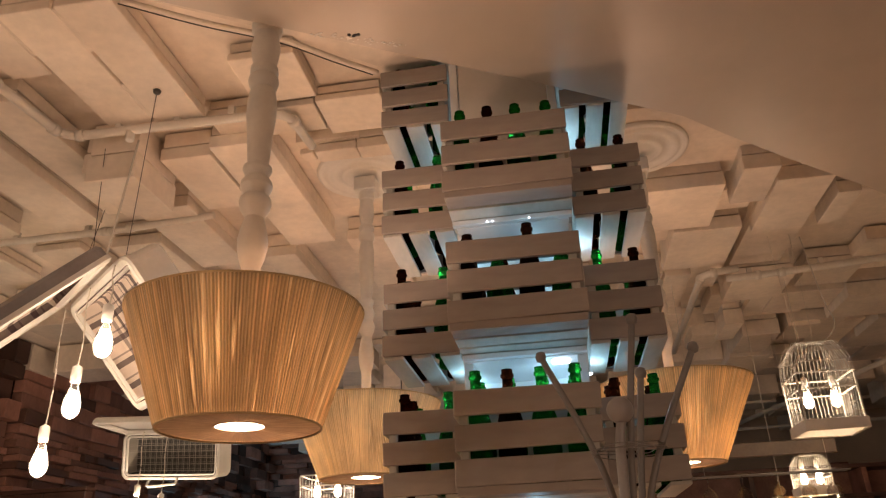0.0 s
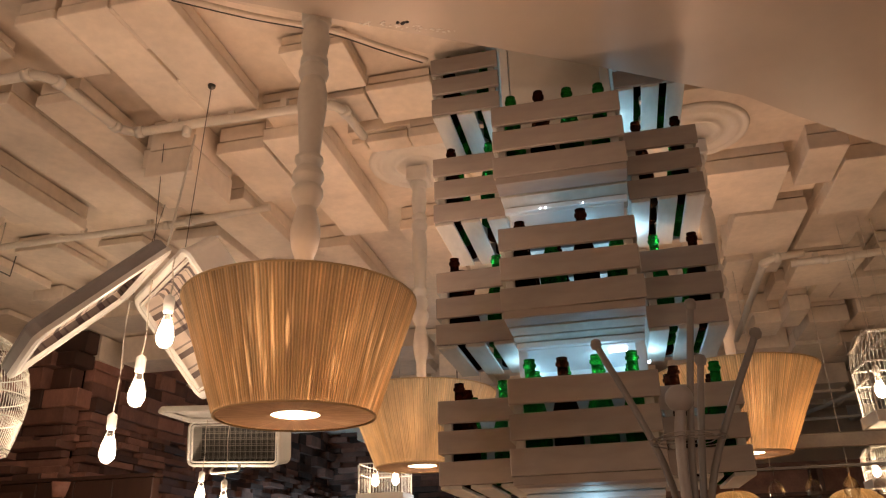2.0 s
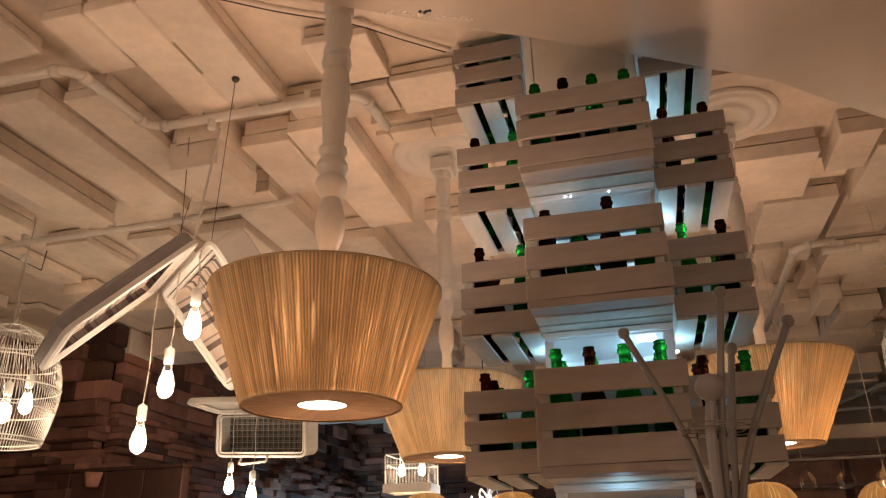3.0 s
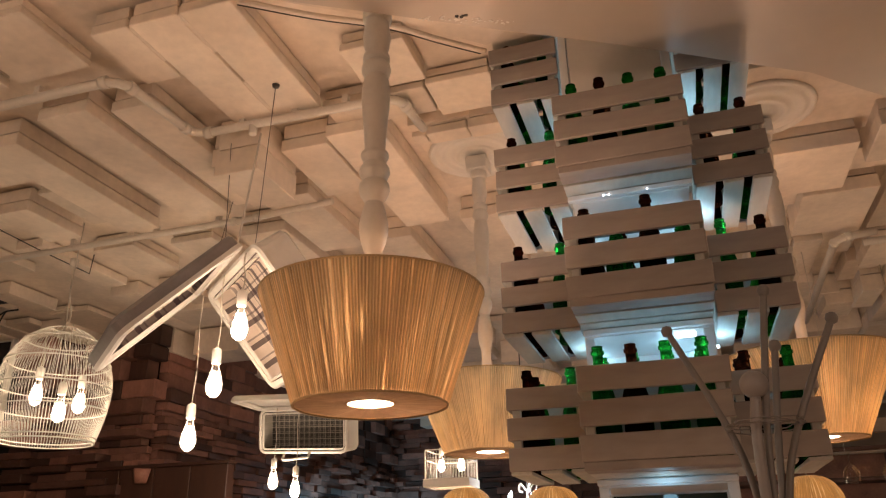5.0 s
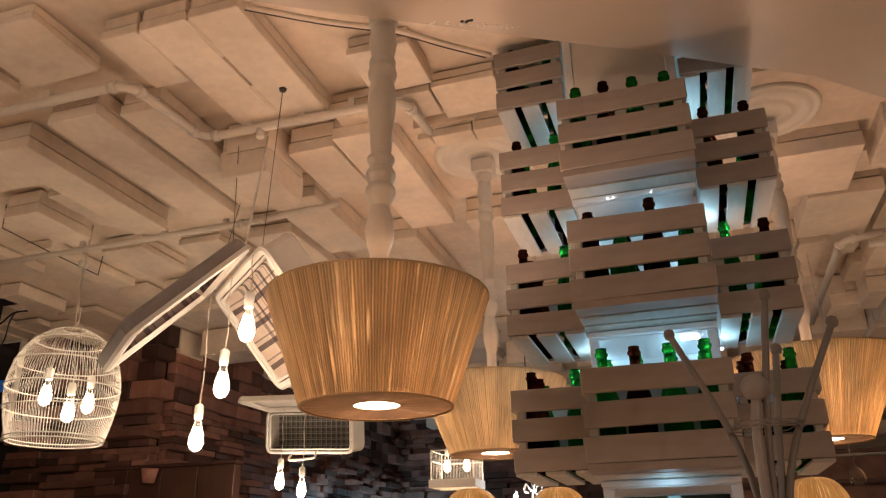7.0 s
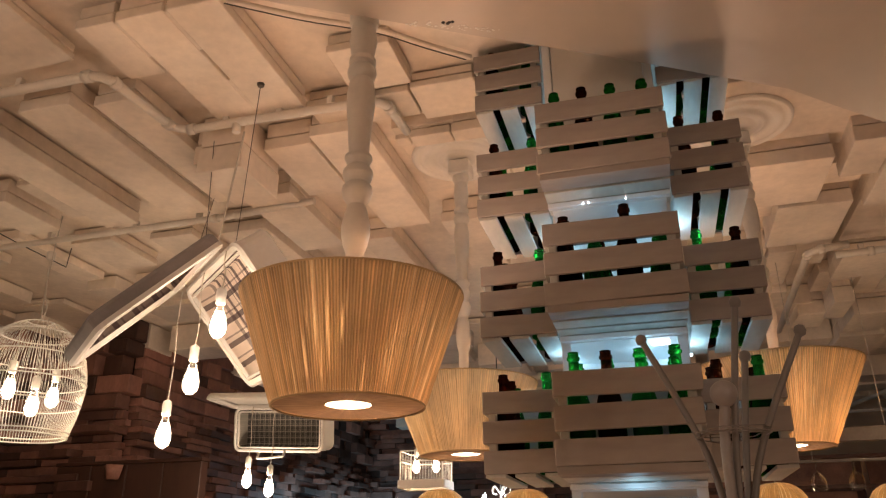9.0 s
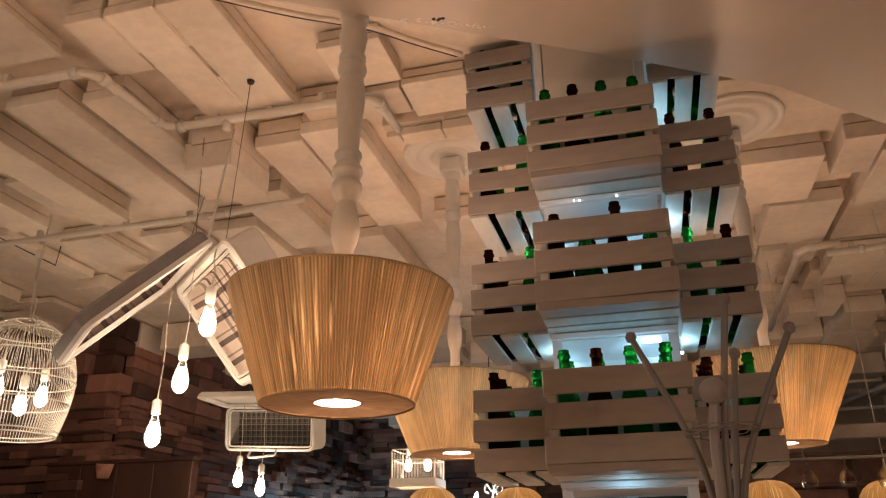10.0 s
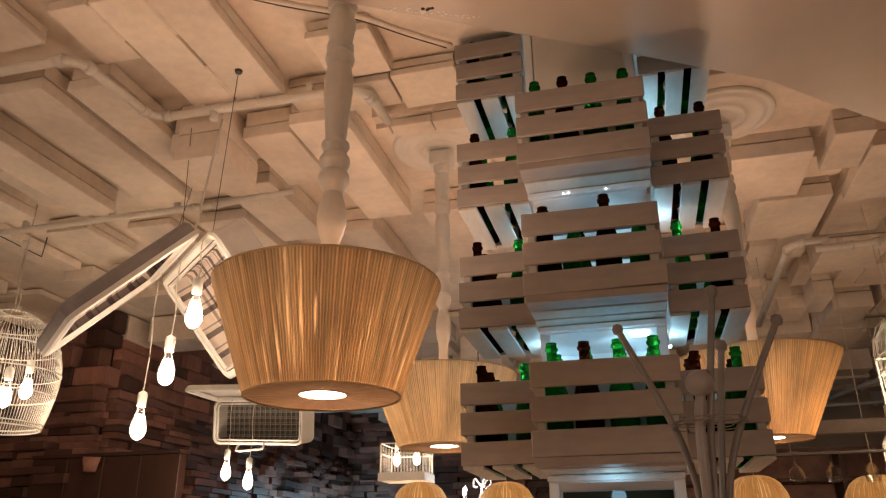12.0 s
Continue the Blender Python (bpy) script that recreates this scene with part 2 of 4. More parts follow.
def tube(bm, pts, r, seg=8, r_end=None):
    pts = [Vector(p) for p in pts]
    rings = []
    for i, p in enumerate(pts):
        d = (pts[min(i + 1, len(pts) - 1)] - pts[max(i - 1, 0)]).normalized()
        q = d.to_track_quat("Z", "Y")
        rr = r if r_end is None else r + (r_end - r) * i / (len(pts) - 1)
        rings.append([bm.verts.new(p + q @ Vector((rr * math.cos(2 * math.pi * k / seg), rr * math.sin(2 * math.pi * k / seg), 0))) for k in range(seg)])
    for a, b in zip(rings, rings[1:]):
        for k in range(seg):
            f = bm.faces.new((a[k], a[(k + 1) % seg], b[(k + 1) % seg], b[k]))
            f.smooth = True
    bm.faces.new(list(reversed(rings[0])))
    bm.faces.new(rings[-1])
    return bm


def bend(pts, n=8):
    """A smooth line through the given points."""
    P = [Vector(p) for p in pts]
    out = []
    for i in range(len(P) - 1):
        p0, p1, p2, p3 = P[max(i - 1, 0)], P[i], P[i + 1], P[min(i + 2, len(P) - 1)]
        for k in range(n):
            t = k / n
            out.append(0.5 * ((2 * p1) + (p2 - p0) * t + (2 * p0 - 5 * p1 + 4 * p2 - p3) * t * t + (3 * p1 - p0 - 3 * p2 + p3) * t ** 3))
    out.append(P[-1])
    return out


def mesh_of(bm, name, material):
    bmesh.ops.recalc_face_normals(bm, faces=bm.faces)
    me = bpy.data.meshes.new(name)
    bm.to_mesh(me)
    bm.free()
    me.materials.append(material)
    return me


def part(name, bm, material, parent=None, label=""):
    ob = new(name, mesh_of(bm, name, material))
    if parent:
        ob.parent = parent
    if label:
        ob["label"] = label
    return ob


def thing(name, loc, label, category, group="", turn=0.0):
    e = new(name)
    e.location = loc
    e.rotation_euler = (0, 0, radians(turn))
    e.empty_display_size = 0.05
    return tagged(e, label, category, group)


def B():
    return bmesh.new()


def setting(name, bm, material, label=""):
    return tagged(part(name, bm, material), label, "", "", "structure")


# ---- room shell ----
Z_CEIL, Z_SOF = 3.08, 2.80
X0, X1, Y0, Y1 = -6.0, 5.0, -3.0, 9.4
setting("floor", box(B(), X0, X1, Y0, Y1, -0.1, 0.0), M_FLOOR, "brown wooden floor of the cafe")
setting("wall_south", box(B(), X0, X1, Y0 - 0.2, Y0, 0, 3.3), M_WALL, "plain warm wall")
setting("wall_east", box(B(), X1, X1 + 0.2, Y0, Y1, 0, 3.3), M_WALL, "plain warm wall")
setting("wall_west", box(B(), X0 - 0.2, X0, Y0, Y1, 0, 3.3), M_DARKWALL, "dark side wall")
setting("wall_north", box(B(), X0, X1, Y1, Y1 + 0.2, 0, 3.3), M_WALL, "plain warm back wall of the cafe")
setting("wall_block_side", box(B(), -3.6, -3.40, 4.5, Y1, 0, Z_CEIL), M_DARKWALL, "dark wall carrying stacked wooden blocks")
setting("wall_block_front", box(B(), X0, -3.40, 4.5, 4.7, 0, Z_CEIL), M_DARKWALL, "dark wall carrying stacked wooden blocks")

# ceiling clad with axis-aligned boards and hollow boxes of uneven depth
bm = B()
box(bm, X0, X1, Y0, Y1, Z_CEIL, 3.3)
BOXES = [
    # x0, x1, y0, y1, underside
    (-2.26, -2.075, 1.835, 2.70, 2.95), (-1.88, -1.66, 1.737, 2.68, 2.95), (-1.61, -1.44, 1.80, 2.64, 2.97),
    (-2.72, -2.285, 1.50, 2.16, 2.985), (-2.70, -2.50, 2.315, 2.66, 2.95), (-2.44, -2.30, 2.30, 2.66, 3.01),
    (-1.83, -1.53, 1.30, 1.60, 3.01), (-2.20, -1.86, 1.30, 1.585, 2.99),
    (-1.39, -1.252, 1.44, 1.72, 2.985), (-1.242, -1.072, 1.44, 2.04, 2.985), (-1.06, -0.885, 1.44, 2.05, 2.985), (-1.254, -1.240, 1.45, 1.63, 2.9865),
    (-1.074, -1.058, 1.45, 1.645, 2.9865), (-1.074, -1.058, 1.815, 2.02, 2.9865), (-1.41, -1.20, 2.15, 2.46, 2.88), (-1.375, -1.178, 2.125, 2.42, 2.825),
    (-0.69, -0.467, 1.787, 2.03, 3.0), (-0.89, -0.492, 2.07, 2.235, 3.0),
    (-0.485, -0.25, 2.065, 2.28, 3.005), (-1.152, -0.95, 2.235, 2.66, 2.95), (-1.46, -1.22, 2.60, 3.25, 2.95),
    (-0.935, -0.715, 2.19, 3.10, 2.95), (-0.58, -0.415, 2.36, 2.44, 2.985), (-0.405, -0.25, 2.34, 2.42, 2.97), (-0.655, -0.60, 2.40, 2.46, 3.01),
    (-0.66, -0.45, 3.1, 3.8, 2.95), (-1.12, -0.95, 3.2, 4.0, 2.95),
    (-1.75, -1.50, 2.9, 3.7, 2.94), (-2.2, -1.95, 2.95, 3.5, 2.985), (-2.65, -2.4, 2.9, 3.3, 2.99),
    (0.72, 1.05, 2.88, 3.30, 2.92), (1.10, 1.25, 2.765, 3.08, 2.92), (1.263, 1.50, 2.90, 3.42, 2.92),
    (1.57, 1.67, 3.10, 3.42, 2.93), (0.89, 1.21, 3.34, 3.83, 2.92), (0.80, 0.90, 3.32, 3.6, 3.0),
    (1.08, 1.24, 3.10, 3.30, 3.0), (1.285, 1.56, 3.44, 4.02, 2.99), (1.36, 1.475, 4.69, 5.05, 2.85), (1.52, 1.76, 4.96, 5.40, 2.84),
    (1.53, 1.82, 5.47, 5.95, 2.83), (1.20, 1.38, 4.97, 5.30, 2.87), (1.83, 2.17, 4.92, 5.35, 2.90), (1.50, 1.88, 4.50, 4.88, 2.95), (1.30, 1.63, 4.05, 4.42, 2.91),
    (0.92, 1.06, 3.95, 4.60, 2.93), (2.02, 2.40, 4.42, 4.85, 2.88), (1.72, 2.02, 4.08, 4.40, 2.96),
]


def board_box(bm, x0, x1, y0, y1, z):
    """A hollow ceiling box of two layers of boards with an open joint between them."""
    mid = z + (Z_CEIL - z) * 0.45
    box(bm, x0, x1, y0, y1, z, mid - 0.007, 0.003)
    box(bm, x0 + 0.022, x1 - 0.022, y0 + 0.022, y1 - 0.022, mid - 0.012, mid + 0.004)
    box(bm, x0 + 0.006, x1 - 0.004, y0 + 0.005, y1 - 0.004, mid, Z_CEIL - 0.010, 0.002)


for b in BOXES:
    board_box(bm, *b)
rng = random.Random(5)
y = 3.9
while y < 9.2:
    x = -5.8
    dy = rng.uniform(0.35, 0.7)
    while x < 4.8:
        dx = rng.uniform(0.18, 0.42)
        if rng.random() < 0.72:
            o = rng.uniform(-0.12, 0.12)
            box(bm, x, x + dx, y + o, y + o + dy * rng.uniform(0.5, 0.95), Z_CEIL - rng.choice((0.05, 0.09, 0.14, 0.2)) * rng.uniform(0.93, 1.07), Z_CEIL - 0.012, 0.003)
        x += dx + rng.uniform(0.0, 0.2)
    y += dy
x = 1.85
while x < 4.8:
    y = 1.2
    while y < 3.8:
        d = rng.uniform(0.3, 0.6)
        if rng.random() < 0.7:
            box(bm, x, x + rng.uniform(0.16, 0.26), y, y + d, Z_CEIL - rng.choice((0.05, 0.1, 0.16)) * rng.uniform(0.93, 1.07), Z_CEIL - 0.012, 0.003)
        y += d + rng.uniform(0.02, 0.15)
    x += 0.3
x = -5.8
while x < -2.7:
    y = 0.8
    while y < 3.9:
        d = rng.uniform(0.3, 0.7)
        if rng.random() < 0.75 and not (x > -3.2 and y < 2.6):
            box(bm, x, x + rng.uniform(0.12, 0.22), y, y + d, Z_CEIL - rng.choice((0.035, 0.06, 0.09)) * rng.uniform(0.93, 1.07), Z_CEIL - 0.012, 0.003)
        y += d + rng.uniform(0.02, 0.15)
    x += 0.34
setting("ceiling", bm, M_CEIL, "white-painted ceiling clad with boards and boxes of uneven depth")

# lowered glossy soffit over the near part of the room
bm = B()
edge = [(-3.0, -0.1), (-1.4, 0.85), (-0.74, 1.235), (-0.12, 1.60), (0.127, 1.742), (0.37, 1.885), (0.56, 2.003), (0.755, 2.12), (0.927, 2.276), (1.164, 2.48), (1.452, 2.713), (1.655, 2.885), (2.2, 3.35), (5.0, 3.4), (5.0, -3.0), (-6.0, -3.0), (-6.0, -1.9)]
lo = [bm.verts.new((x, y, Z_SOF)) for x, y in edge]
hi = [bm.verts.new((x, y, Z_CEIL - 0.004)) for x, y in edge]
bm.faces.new(lo)
bm.faces.new(hi)
for k in range(len(edge)):
    bm.faces.new((lo[k], lo[(k + 1) % len(edge)], hi[(k + 1) % len(edge)], hi[k]))
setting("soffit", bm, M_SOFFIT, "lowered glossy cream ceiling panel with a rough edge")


# ---- crates and bottles ----
def crate(w, d, loc, long_boards, label, group="slatted crates of the tower"):
    """A slatted crate; its front is at local y = 0, its underside at z = 0."""
    c = thing("wooden_crate", loc, label, "crate", group)
    h, t, s = 0.225, 0.012, 0.062
    zs = (0.0, 0.0815, 0.163)
    for z in zs:
        e0, e1 = rng.uniform(-0.004, 0.003), rng.uniform(-0.003, 0.004)
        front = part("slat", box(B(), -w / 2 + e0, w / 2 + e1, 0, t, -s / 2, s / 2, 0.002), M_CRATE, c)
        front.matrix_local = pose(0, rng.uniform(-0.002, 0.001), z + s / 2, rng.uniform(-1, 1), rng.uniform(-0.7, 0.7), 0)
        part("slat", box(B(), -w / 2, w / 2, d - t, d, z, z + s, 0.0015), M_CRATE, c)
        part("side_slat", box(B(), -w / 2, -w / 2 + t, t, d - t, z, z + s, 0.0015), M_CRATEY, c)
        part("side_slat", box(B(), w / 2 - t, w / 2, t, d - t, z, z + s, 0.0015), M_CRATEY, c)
    p = 0.022
    for sx in (-1, 1):
        for yy in (t, d - t - p):
            xx = sx * (w / 2 - t - p / 2)
            part("corner_post", box(B(), xx - p / 2, xx + p / 2, yy, yy + p, 0.004, h - 0.012, 0.002), M_CRATEY, c)
    if long_boards:
        n, gap = 3, 0.014
        bw = (d - 0.004 - gap * (n - 1)) / n
        for k in range(n):
            a = 0.002 + k * (bw + gap)
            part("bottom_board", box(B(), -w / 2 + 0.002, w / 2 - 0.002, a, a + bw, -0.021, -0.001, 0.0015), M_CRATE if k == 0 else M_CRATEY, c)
    else:
        n, gap = 3, 0.024
        bw = (w - 0.004 - gap * (n - 1)) / n
        for k in range(n):
            a = -w / 2 + 0.002 + k * (bw + gap)
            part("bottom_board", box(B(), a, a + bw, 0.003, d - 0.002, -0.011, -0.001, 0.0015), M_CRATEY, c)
    return c


PROF = [(0.0004, 0.0), (0.030, 0.0), (0.0335, 0.004), (0.0338, 0.09), (0.0335, 0.128), (0.031, 0.146), (0.0235, 0.172), (0.0165, 0.196), (0.0135, 0.222),
        (0.0132, 0.246), (0.0168, 0.248), (0.0168, 0.2545), (0.0138, 0.256), (0.0138, 0.264), (0.0145, 0.266), (0.0105, 0.267), (0.0004, 0.262)]
ME_BOTTLE = {}
for key, m in (("green", M_GREEN), ("brown", M_BROWN)):
    ME_BOTTLE[key] = mesh_of(lathe(B(), [(r, z * 1.09) for r, z in PROF], 16, cap=False), "bottle", m)


def bottle(loc, key, tall=1.0):
    ob = new("glass_bottle", ME_BOTTLE[key])
    ob.scale = (1, 1, tall)
    ob.location = loc
    ob.rotation_euler = (0, 0, rng.uniform(0, 6))
    return tagged(ob, "empty %s glass beer bottle standing in a crate" % key, "bottle", "bottles in the crates")


def fill(cx, y0, z, w, d, nx, ny, first, tall=(1.0,)):
    for j in range(ny):
        for i in range(nx):
            key = first[i % len(first)] if j == 0 else rng.choice(("green", "green", "brown"))
            x = cx - w / 2 + 0.05 + (w - 0.1) * i / max(nx - 1, 1)
            bottle((x + rng.uniform(-0.004, 0.004), y0 + 0.058 + (d - 0.116) * j / max(ny - 1, 1), z + 0.0), key, tall[i % len(tall)] * rng.uniform(0.97, 1.01))


G, R = "green", "brown"
LEV = (1.652, 2.038, 2.428, 2.818)
for k, (z, first) in enumerate(zip((1.640, 2.040, 2.420), ((G, R, G, G), (R, G, R, G), (G, R, G, G)))):
    crate(0.352, 0.245, (0.175, 1.75, z), True, "grey-white slatted wooden crate holding two rows of bottles")
    fill(0.175, 1.75, z, 0.352, 0.245, 4, 2, first, (0.93, 0.84, 1.0, 0.84) if k == 1 else (1.0,))
for z, first in zip(LEV, ((R, G), (R, G), (R, G), (R, G))):
    crate(0.225, 0.35, (-0.118, 2.0, z), False, "narrow grey-white slatted crate with beer bottles beside the column")
    fill(-0.118, 2.0, z, 0.225, 0.35, 2, 3, first)
for z, first in zip(LEV, ((R, G), (G, R), (R, R), (R, R))):
    crate(0.212, 0.35, (0.466, 2.0, z), False, "narrow grey-white slatted crate with beer bottles beside the column")
    fill(0.466, 2.0, z, 0.212, 0.35, 2, 3, first)

# display column with lit niches behind the middle crates
col = thing("display_column", (0.175, 2.0, 0), "white lacquered display column with cool lit niches between crates", "column")
part("back_panel", box(B(), -0.17, 0.17, 0.26, 0.55, 0.0, 3.075), M_SHELF, col)
for sx in (-1, 1):
    part("side_post", box(B(), min(sx * 0.172, sx * 0.145), max(sx * 0.172, sx * 0.145), 0.0, 0.03, 0.0, 3.07, 0.002), M_SHELF, col)
part("upper_panel", box(B(), -0.143, 0.143, 0.004, 0.03, 2.66, 3.07, 0.002), M_PLASTER, col, "white plaster panel with fine cracks")
for z, yf in ((1.618, -0.03), (2.018, -0.03), (2.398, -0.105)):
    part("shelf", box(B(), -0.162, 0.162, yf + 0.022, 0.255, z - 0.02, z - 0.002, 0.001), M_SHELF, col)
    fh = 0.016 if z < 1.7 else 0.018
    part("fascia", box(B(), -0.172, 0.172, yf, yf + 0.02, z - fh, z - 0.002, 0.002), M_SHELF, col, "white lacquered fascia board")
    if z > 2.2:
        part("rail", box(B(), -0.143, 0.143, 0.012, 0.026, z - 0.090, z - 0.050, 0.002), M_GREY, col, "grey metal rail with screws")
        for sx in (-0.11, 0.115):
            part("screw", lathe(B(), [(0.001, -0.004), (0.005, -0.003), (0.005, 0.0)], 10), M_SHELF, col).matrix_local = pose(sx, 0.011, z - 0.070, -90, 0, 0)
    if z > 1.7:
        part("led_strip", box(B(), 0.075, 0.125, 0.03, 0.055, z - 0.027, z - 0.021), M_LED, col, "cool white light strip")
    if z > 1.7:
        point_lamp("niche_light", (0.225, 2.10, z - 0.06), 0.2 if z < 2.2 else 0.14, COOL, 0.03)
        for x in (0.07, 0.175, 0.28):
            point_lamp("strip_light", (x, 2.0 + yf - 0.03, z - 0.075), 0.065 if z < 2.2 else 0.045, COOL, 0.02)
for sx in (-0.07, -0.055, 0.05):
    part("led_dot", lathe(B(), [(0.001, -0.003), (0.002, -0.0015), (0.002, 0.0015), (0.001, 0.003)], 10), M_LED, col, "bright point of the light strip").matrix_local = pose(sx, -0.110, 2.381)
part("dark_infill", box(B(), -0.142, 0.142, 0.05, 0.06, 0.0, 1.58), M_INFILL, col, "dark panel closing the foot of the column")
for z in (2.0, 2.39, 2.72):
    for x in (-0.012, 0.362):
        tagged(part("led_module", box(B(), x - 0.004, x + 0.004, 2.215, 2.235, z - 0.004, z), M_LED), "small cool white light module on the column", "light", "light modules on the column")
        point_lamp("module_light", (x, 2.20, z - 0.02 if z < 2.6 else z - 0.01), (0.45 if x < 0.2 else 0.55) if z < 2.6 else (0.4 if x < 0.2 else 0.7), COOL, 0.02)
point_lamp("foot_light", (0.175, 1.93, 1.575), 0.14, COOL, 0.02)


# ---- pendant lamps ----
BAL = [(0.0402, 1.000), (0.0408, 0.978), (0.0385, 0.965), (0.033, 0.960), (0.0329, 0.950), (0.0387, 0.906), (0.0336, 0.861), (0.027, 0.837), (0.0355, 0.830), (0.037, 0.813), (0.0301, 0.803), (0.0375, 0.791),
       (0.0396, 0.777), (0.0363, 0.761), (0.0288, 0.751), (0.033, 0.737), (0.0376, 0.702), (0.0374, 0.653), (0.0329, 0.598), (0.0289, 0.531), (0.0257, 0.483), (0.0348, 0.476), (0.0359, 0.465), (0.0307, 0.453),
       (0.0285, 0.442), (0.0376, 0.425), (0.0396, 0.410), (0.0334, 0.393), (0.0293, 0.383), (0.0373, 0.371), (0.0393, 0.356), (0.0352, 0.337), (0.0226, 0.311), (0.0299, 0.282), (0.0357, 0.245), (0.0355, 0.216), (0.0304, 0.185), (0.022, 0.157), (0.022, 0.000)]


def drum_lamp(x, y, z_top, z_rim, z_bot, r_rim, r_bot, watts, block=False):
    L = thing("pendant_lamp", (x, y, z_bot), "tapered thread-wrapped pendant lamp hanging from a white turned baluster", "pendant lamp", "thread-wrapped pendant lamps")
    h, top = z_rim - z_bot, z_top - z_bot
    silk = M_THREAD if not block else M_THREAD3 if x > 0 else M_THREAD2
    part("baluster", lathe(B(), [(r * (0.82 if block else 1.0), h - 0.02 + (top - (0.06 if block else 0) - h + 0.02) * t) for r, t in reversed(BAL)], 28), M_PAINT, L, "white turned wooden baluster").data.set_sharp_from_angle(angle=radians(32))
    if not block:
        part("mounting_stub", lathe(B(), [(0.03, top - 0.004), (0.03, 2.984 - z_bot)], 20), M_PAINT, L)
    if block:
        part("ceiling_block", box(B(), -0.045, 0.045, -0.045, 0.045, top - 0.062, top, 0.004), M_PAINT, L)
    bm = B()
    n = 440
    rings = []
    jit = [rng.uniform(-1, 1) for _ in range(n)]
    for s in range(7):
        t = s / 6
        r0 = r_bot + (r_rim - r_bot) * t
        rings.append([bm.verts.new(((r0 + 0.0026 * (k % 2) + 0.0009 * jit[k]) * math.cos(2 * math.pi * k / n), (r0 + 0.0026 * (k % 2) + 0.0009 * jit[k]) * math.sin(2 * math.pi * k / n), h * t)) for k in range(n)])
    for a, b in zip(rings, rings[1:]):
        for k in range(n):
            bm.faces.new((a[k], a[(k + 1) % n], b[(k + 1) % n], b[k]))
    part("shade", bm, silk, L, "golden brown thread-wound tapered shade")
    # unseen liner, added so the light spilling onto the baluster is less orange
    part("liner", lathe(B(), [(r_bot - 0.007, 0.012), (r_rim - 0.008, h - 0.004)], 64, cap=False), M_ACRYL, L, "added white translucent liner that keeps the light inside the shade neutral")
    part("rim_ring", lathe(B(), [(r_rim - 0.002, h - 0.002), (r_rim + 0.003, h - 0.002), (r_rim + 0.003, h + 0.002), (r_rim - 0.002, h + 0.002)], 72, cap=False), M_TRIM, L)
    part("bottom_ring", lathe(B(), [(r_bot - 0.002, -0.002), (r_bot + 0.003, -0.002), (r_bot + 0.003, 0.002), (r_bot - 0.002, 0.002)], 72, cap=False), M_TRIM, L)
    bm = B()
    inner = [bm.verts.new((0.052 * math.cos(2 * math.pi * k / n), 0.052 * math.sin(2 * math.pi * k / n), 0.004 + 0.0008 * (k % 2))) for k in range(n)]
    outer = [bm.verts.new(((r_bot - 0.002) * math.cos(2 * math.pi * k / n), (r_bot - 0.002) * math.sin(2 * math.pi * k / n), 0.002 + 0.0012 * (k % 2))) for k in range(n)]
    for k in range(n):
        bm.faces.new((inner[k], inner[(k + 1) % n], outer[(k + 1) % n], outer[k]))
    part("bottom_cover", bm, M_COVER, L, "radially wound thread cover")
    part("diffuser", lathe(B(), [(0.053, 0.006), (0.053, 0.012)], 32), M_GLOW, L, "glowing warm white diffuser")
    point_lamp("lamp_light", (x, y + 0.09, z_bot + h * 0.5), watts, WARM, 0.08)
    d = bpy.data.lights.new("lamp_down", "SPOT")
    d.energy, d.color, d.spot_size, d.shadow_soft_size = 47.0, WARM, radians(150), 0.05
    new("lamp_down", d).location = (x, y, z_bot - 0.006)
    return L


drum_lamp(-0.424, 1.48, 2.84, 2.012, 1.755, 0.261, 0.171, 8.0)
drum_lamp(-0.446, 2.65, 3.00, 2.045, 1.785, 0.275, 0.165, 7.0, True)
drum_lamp(0.675, 2.75, 3.00, 2.06, 1.78, 0.278, 0.138, 7.0, True)
for x, y in ((-0.446, 2.65), (0.70, 2.70)):
    bm = B()
    lathe(bm, [(0.0, 3.0), (0.05, 3.0), (0.07, 3.012), (0.10, 3.014), (0.105, 3.002), (0.125, 3.004), (0.13, 3.018), (0.17, 3.022), (0.178, 3.008), (0.20, 3.006), (0.207, 3.02),
               (0.225, 3.022), (0.232, 3.01), (0.245, 3.016), (0.25, 3.035)], 48, 0.0, 0.0, cap=False)
    bmesh.ops.transform(bm, matrix=Matrix.LocRotScale((x - (0.02 if x > 0 else 0), y, 3.028 * 0.5), None, (0.84, 0.84, 0.5)), verts=bm.verts)
    tagged(part("ceiling_medallion", bm, M_PLASTER), "round white plaster ceiling medallion with moulded rings", "medallion", "plaster medallions")
    tagged(part("ceiling_panel", box(B(), x - 0.21, x + (0.18 if x < 0 else 0.5), y - 0.3, y + 0.28, 3.034, Z_CEIL, 0.002), M_CEIL), "flat white panel carrying a plaster medallion", "panel", kind="structure")


# ---- hanging bulbs ----
def pear(bm, z0, z1, k=1.0, seg=16):
    prof = [(0.0, 0.0), (0.012, 0.003), (0.024, 0.014), (0.031, 0.034), (0.032, 0.048), (0.027, 0.075), (0.018, 0.105), (0.0145, 0.125), (0.0135, 0.135)]
    return lathe(bm, [(r * k, z0 + (z1 - z0) * z / 0.135) for r, z in prof], seg, cap=False)


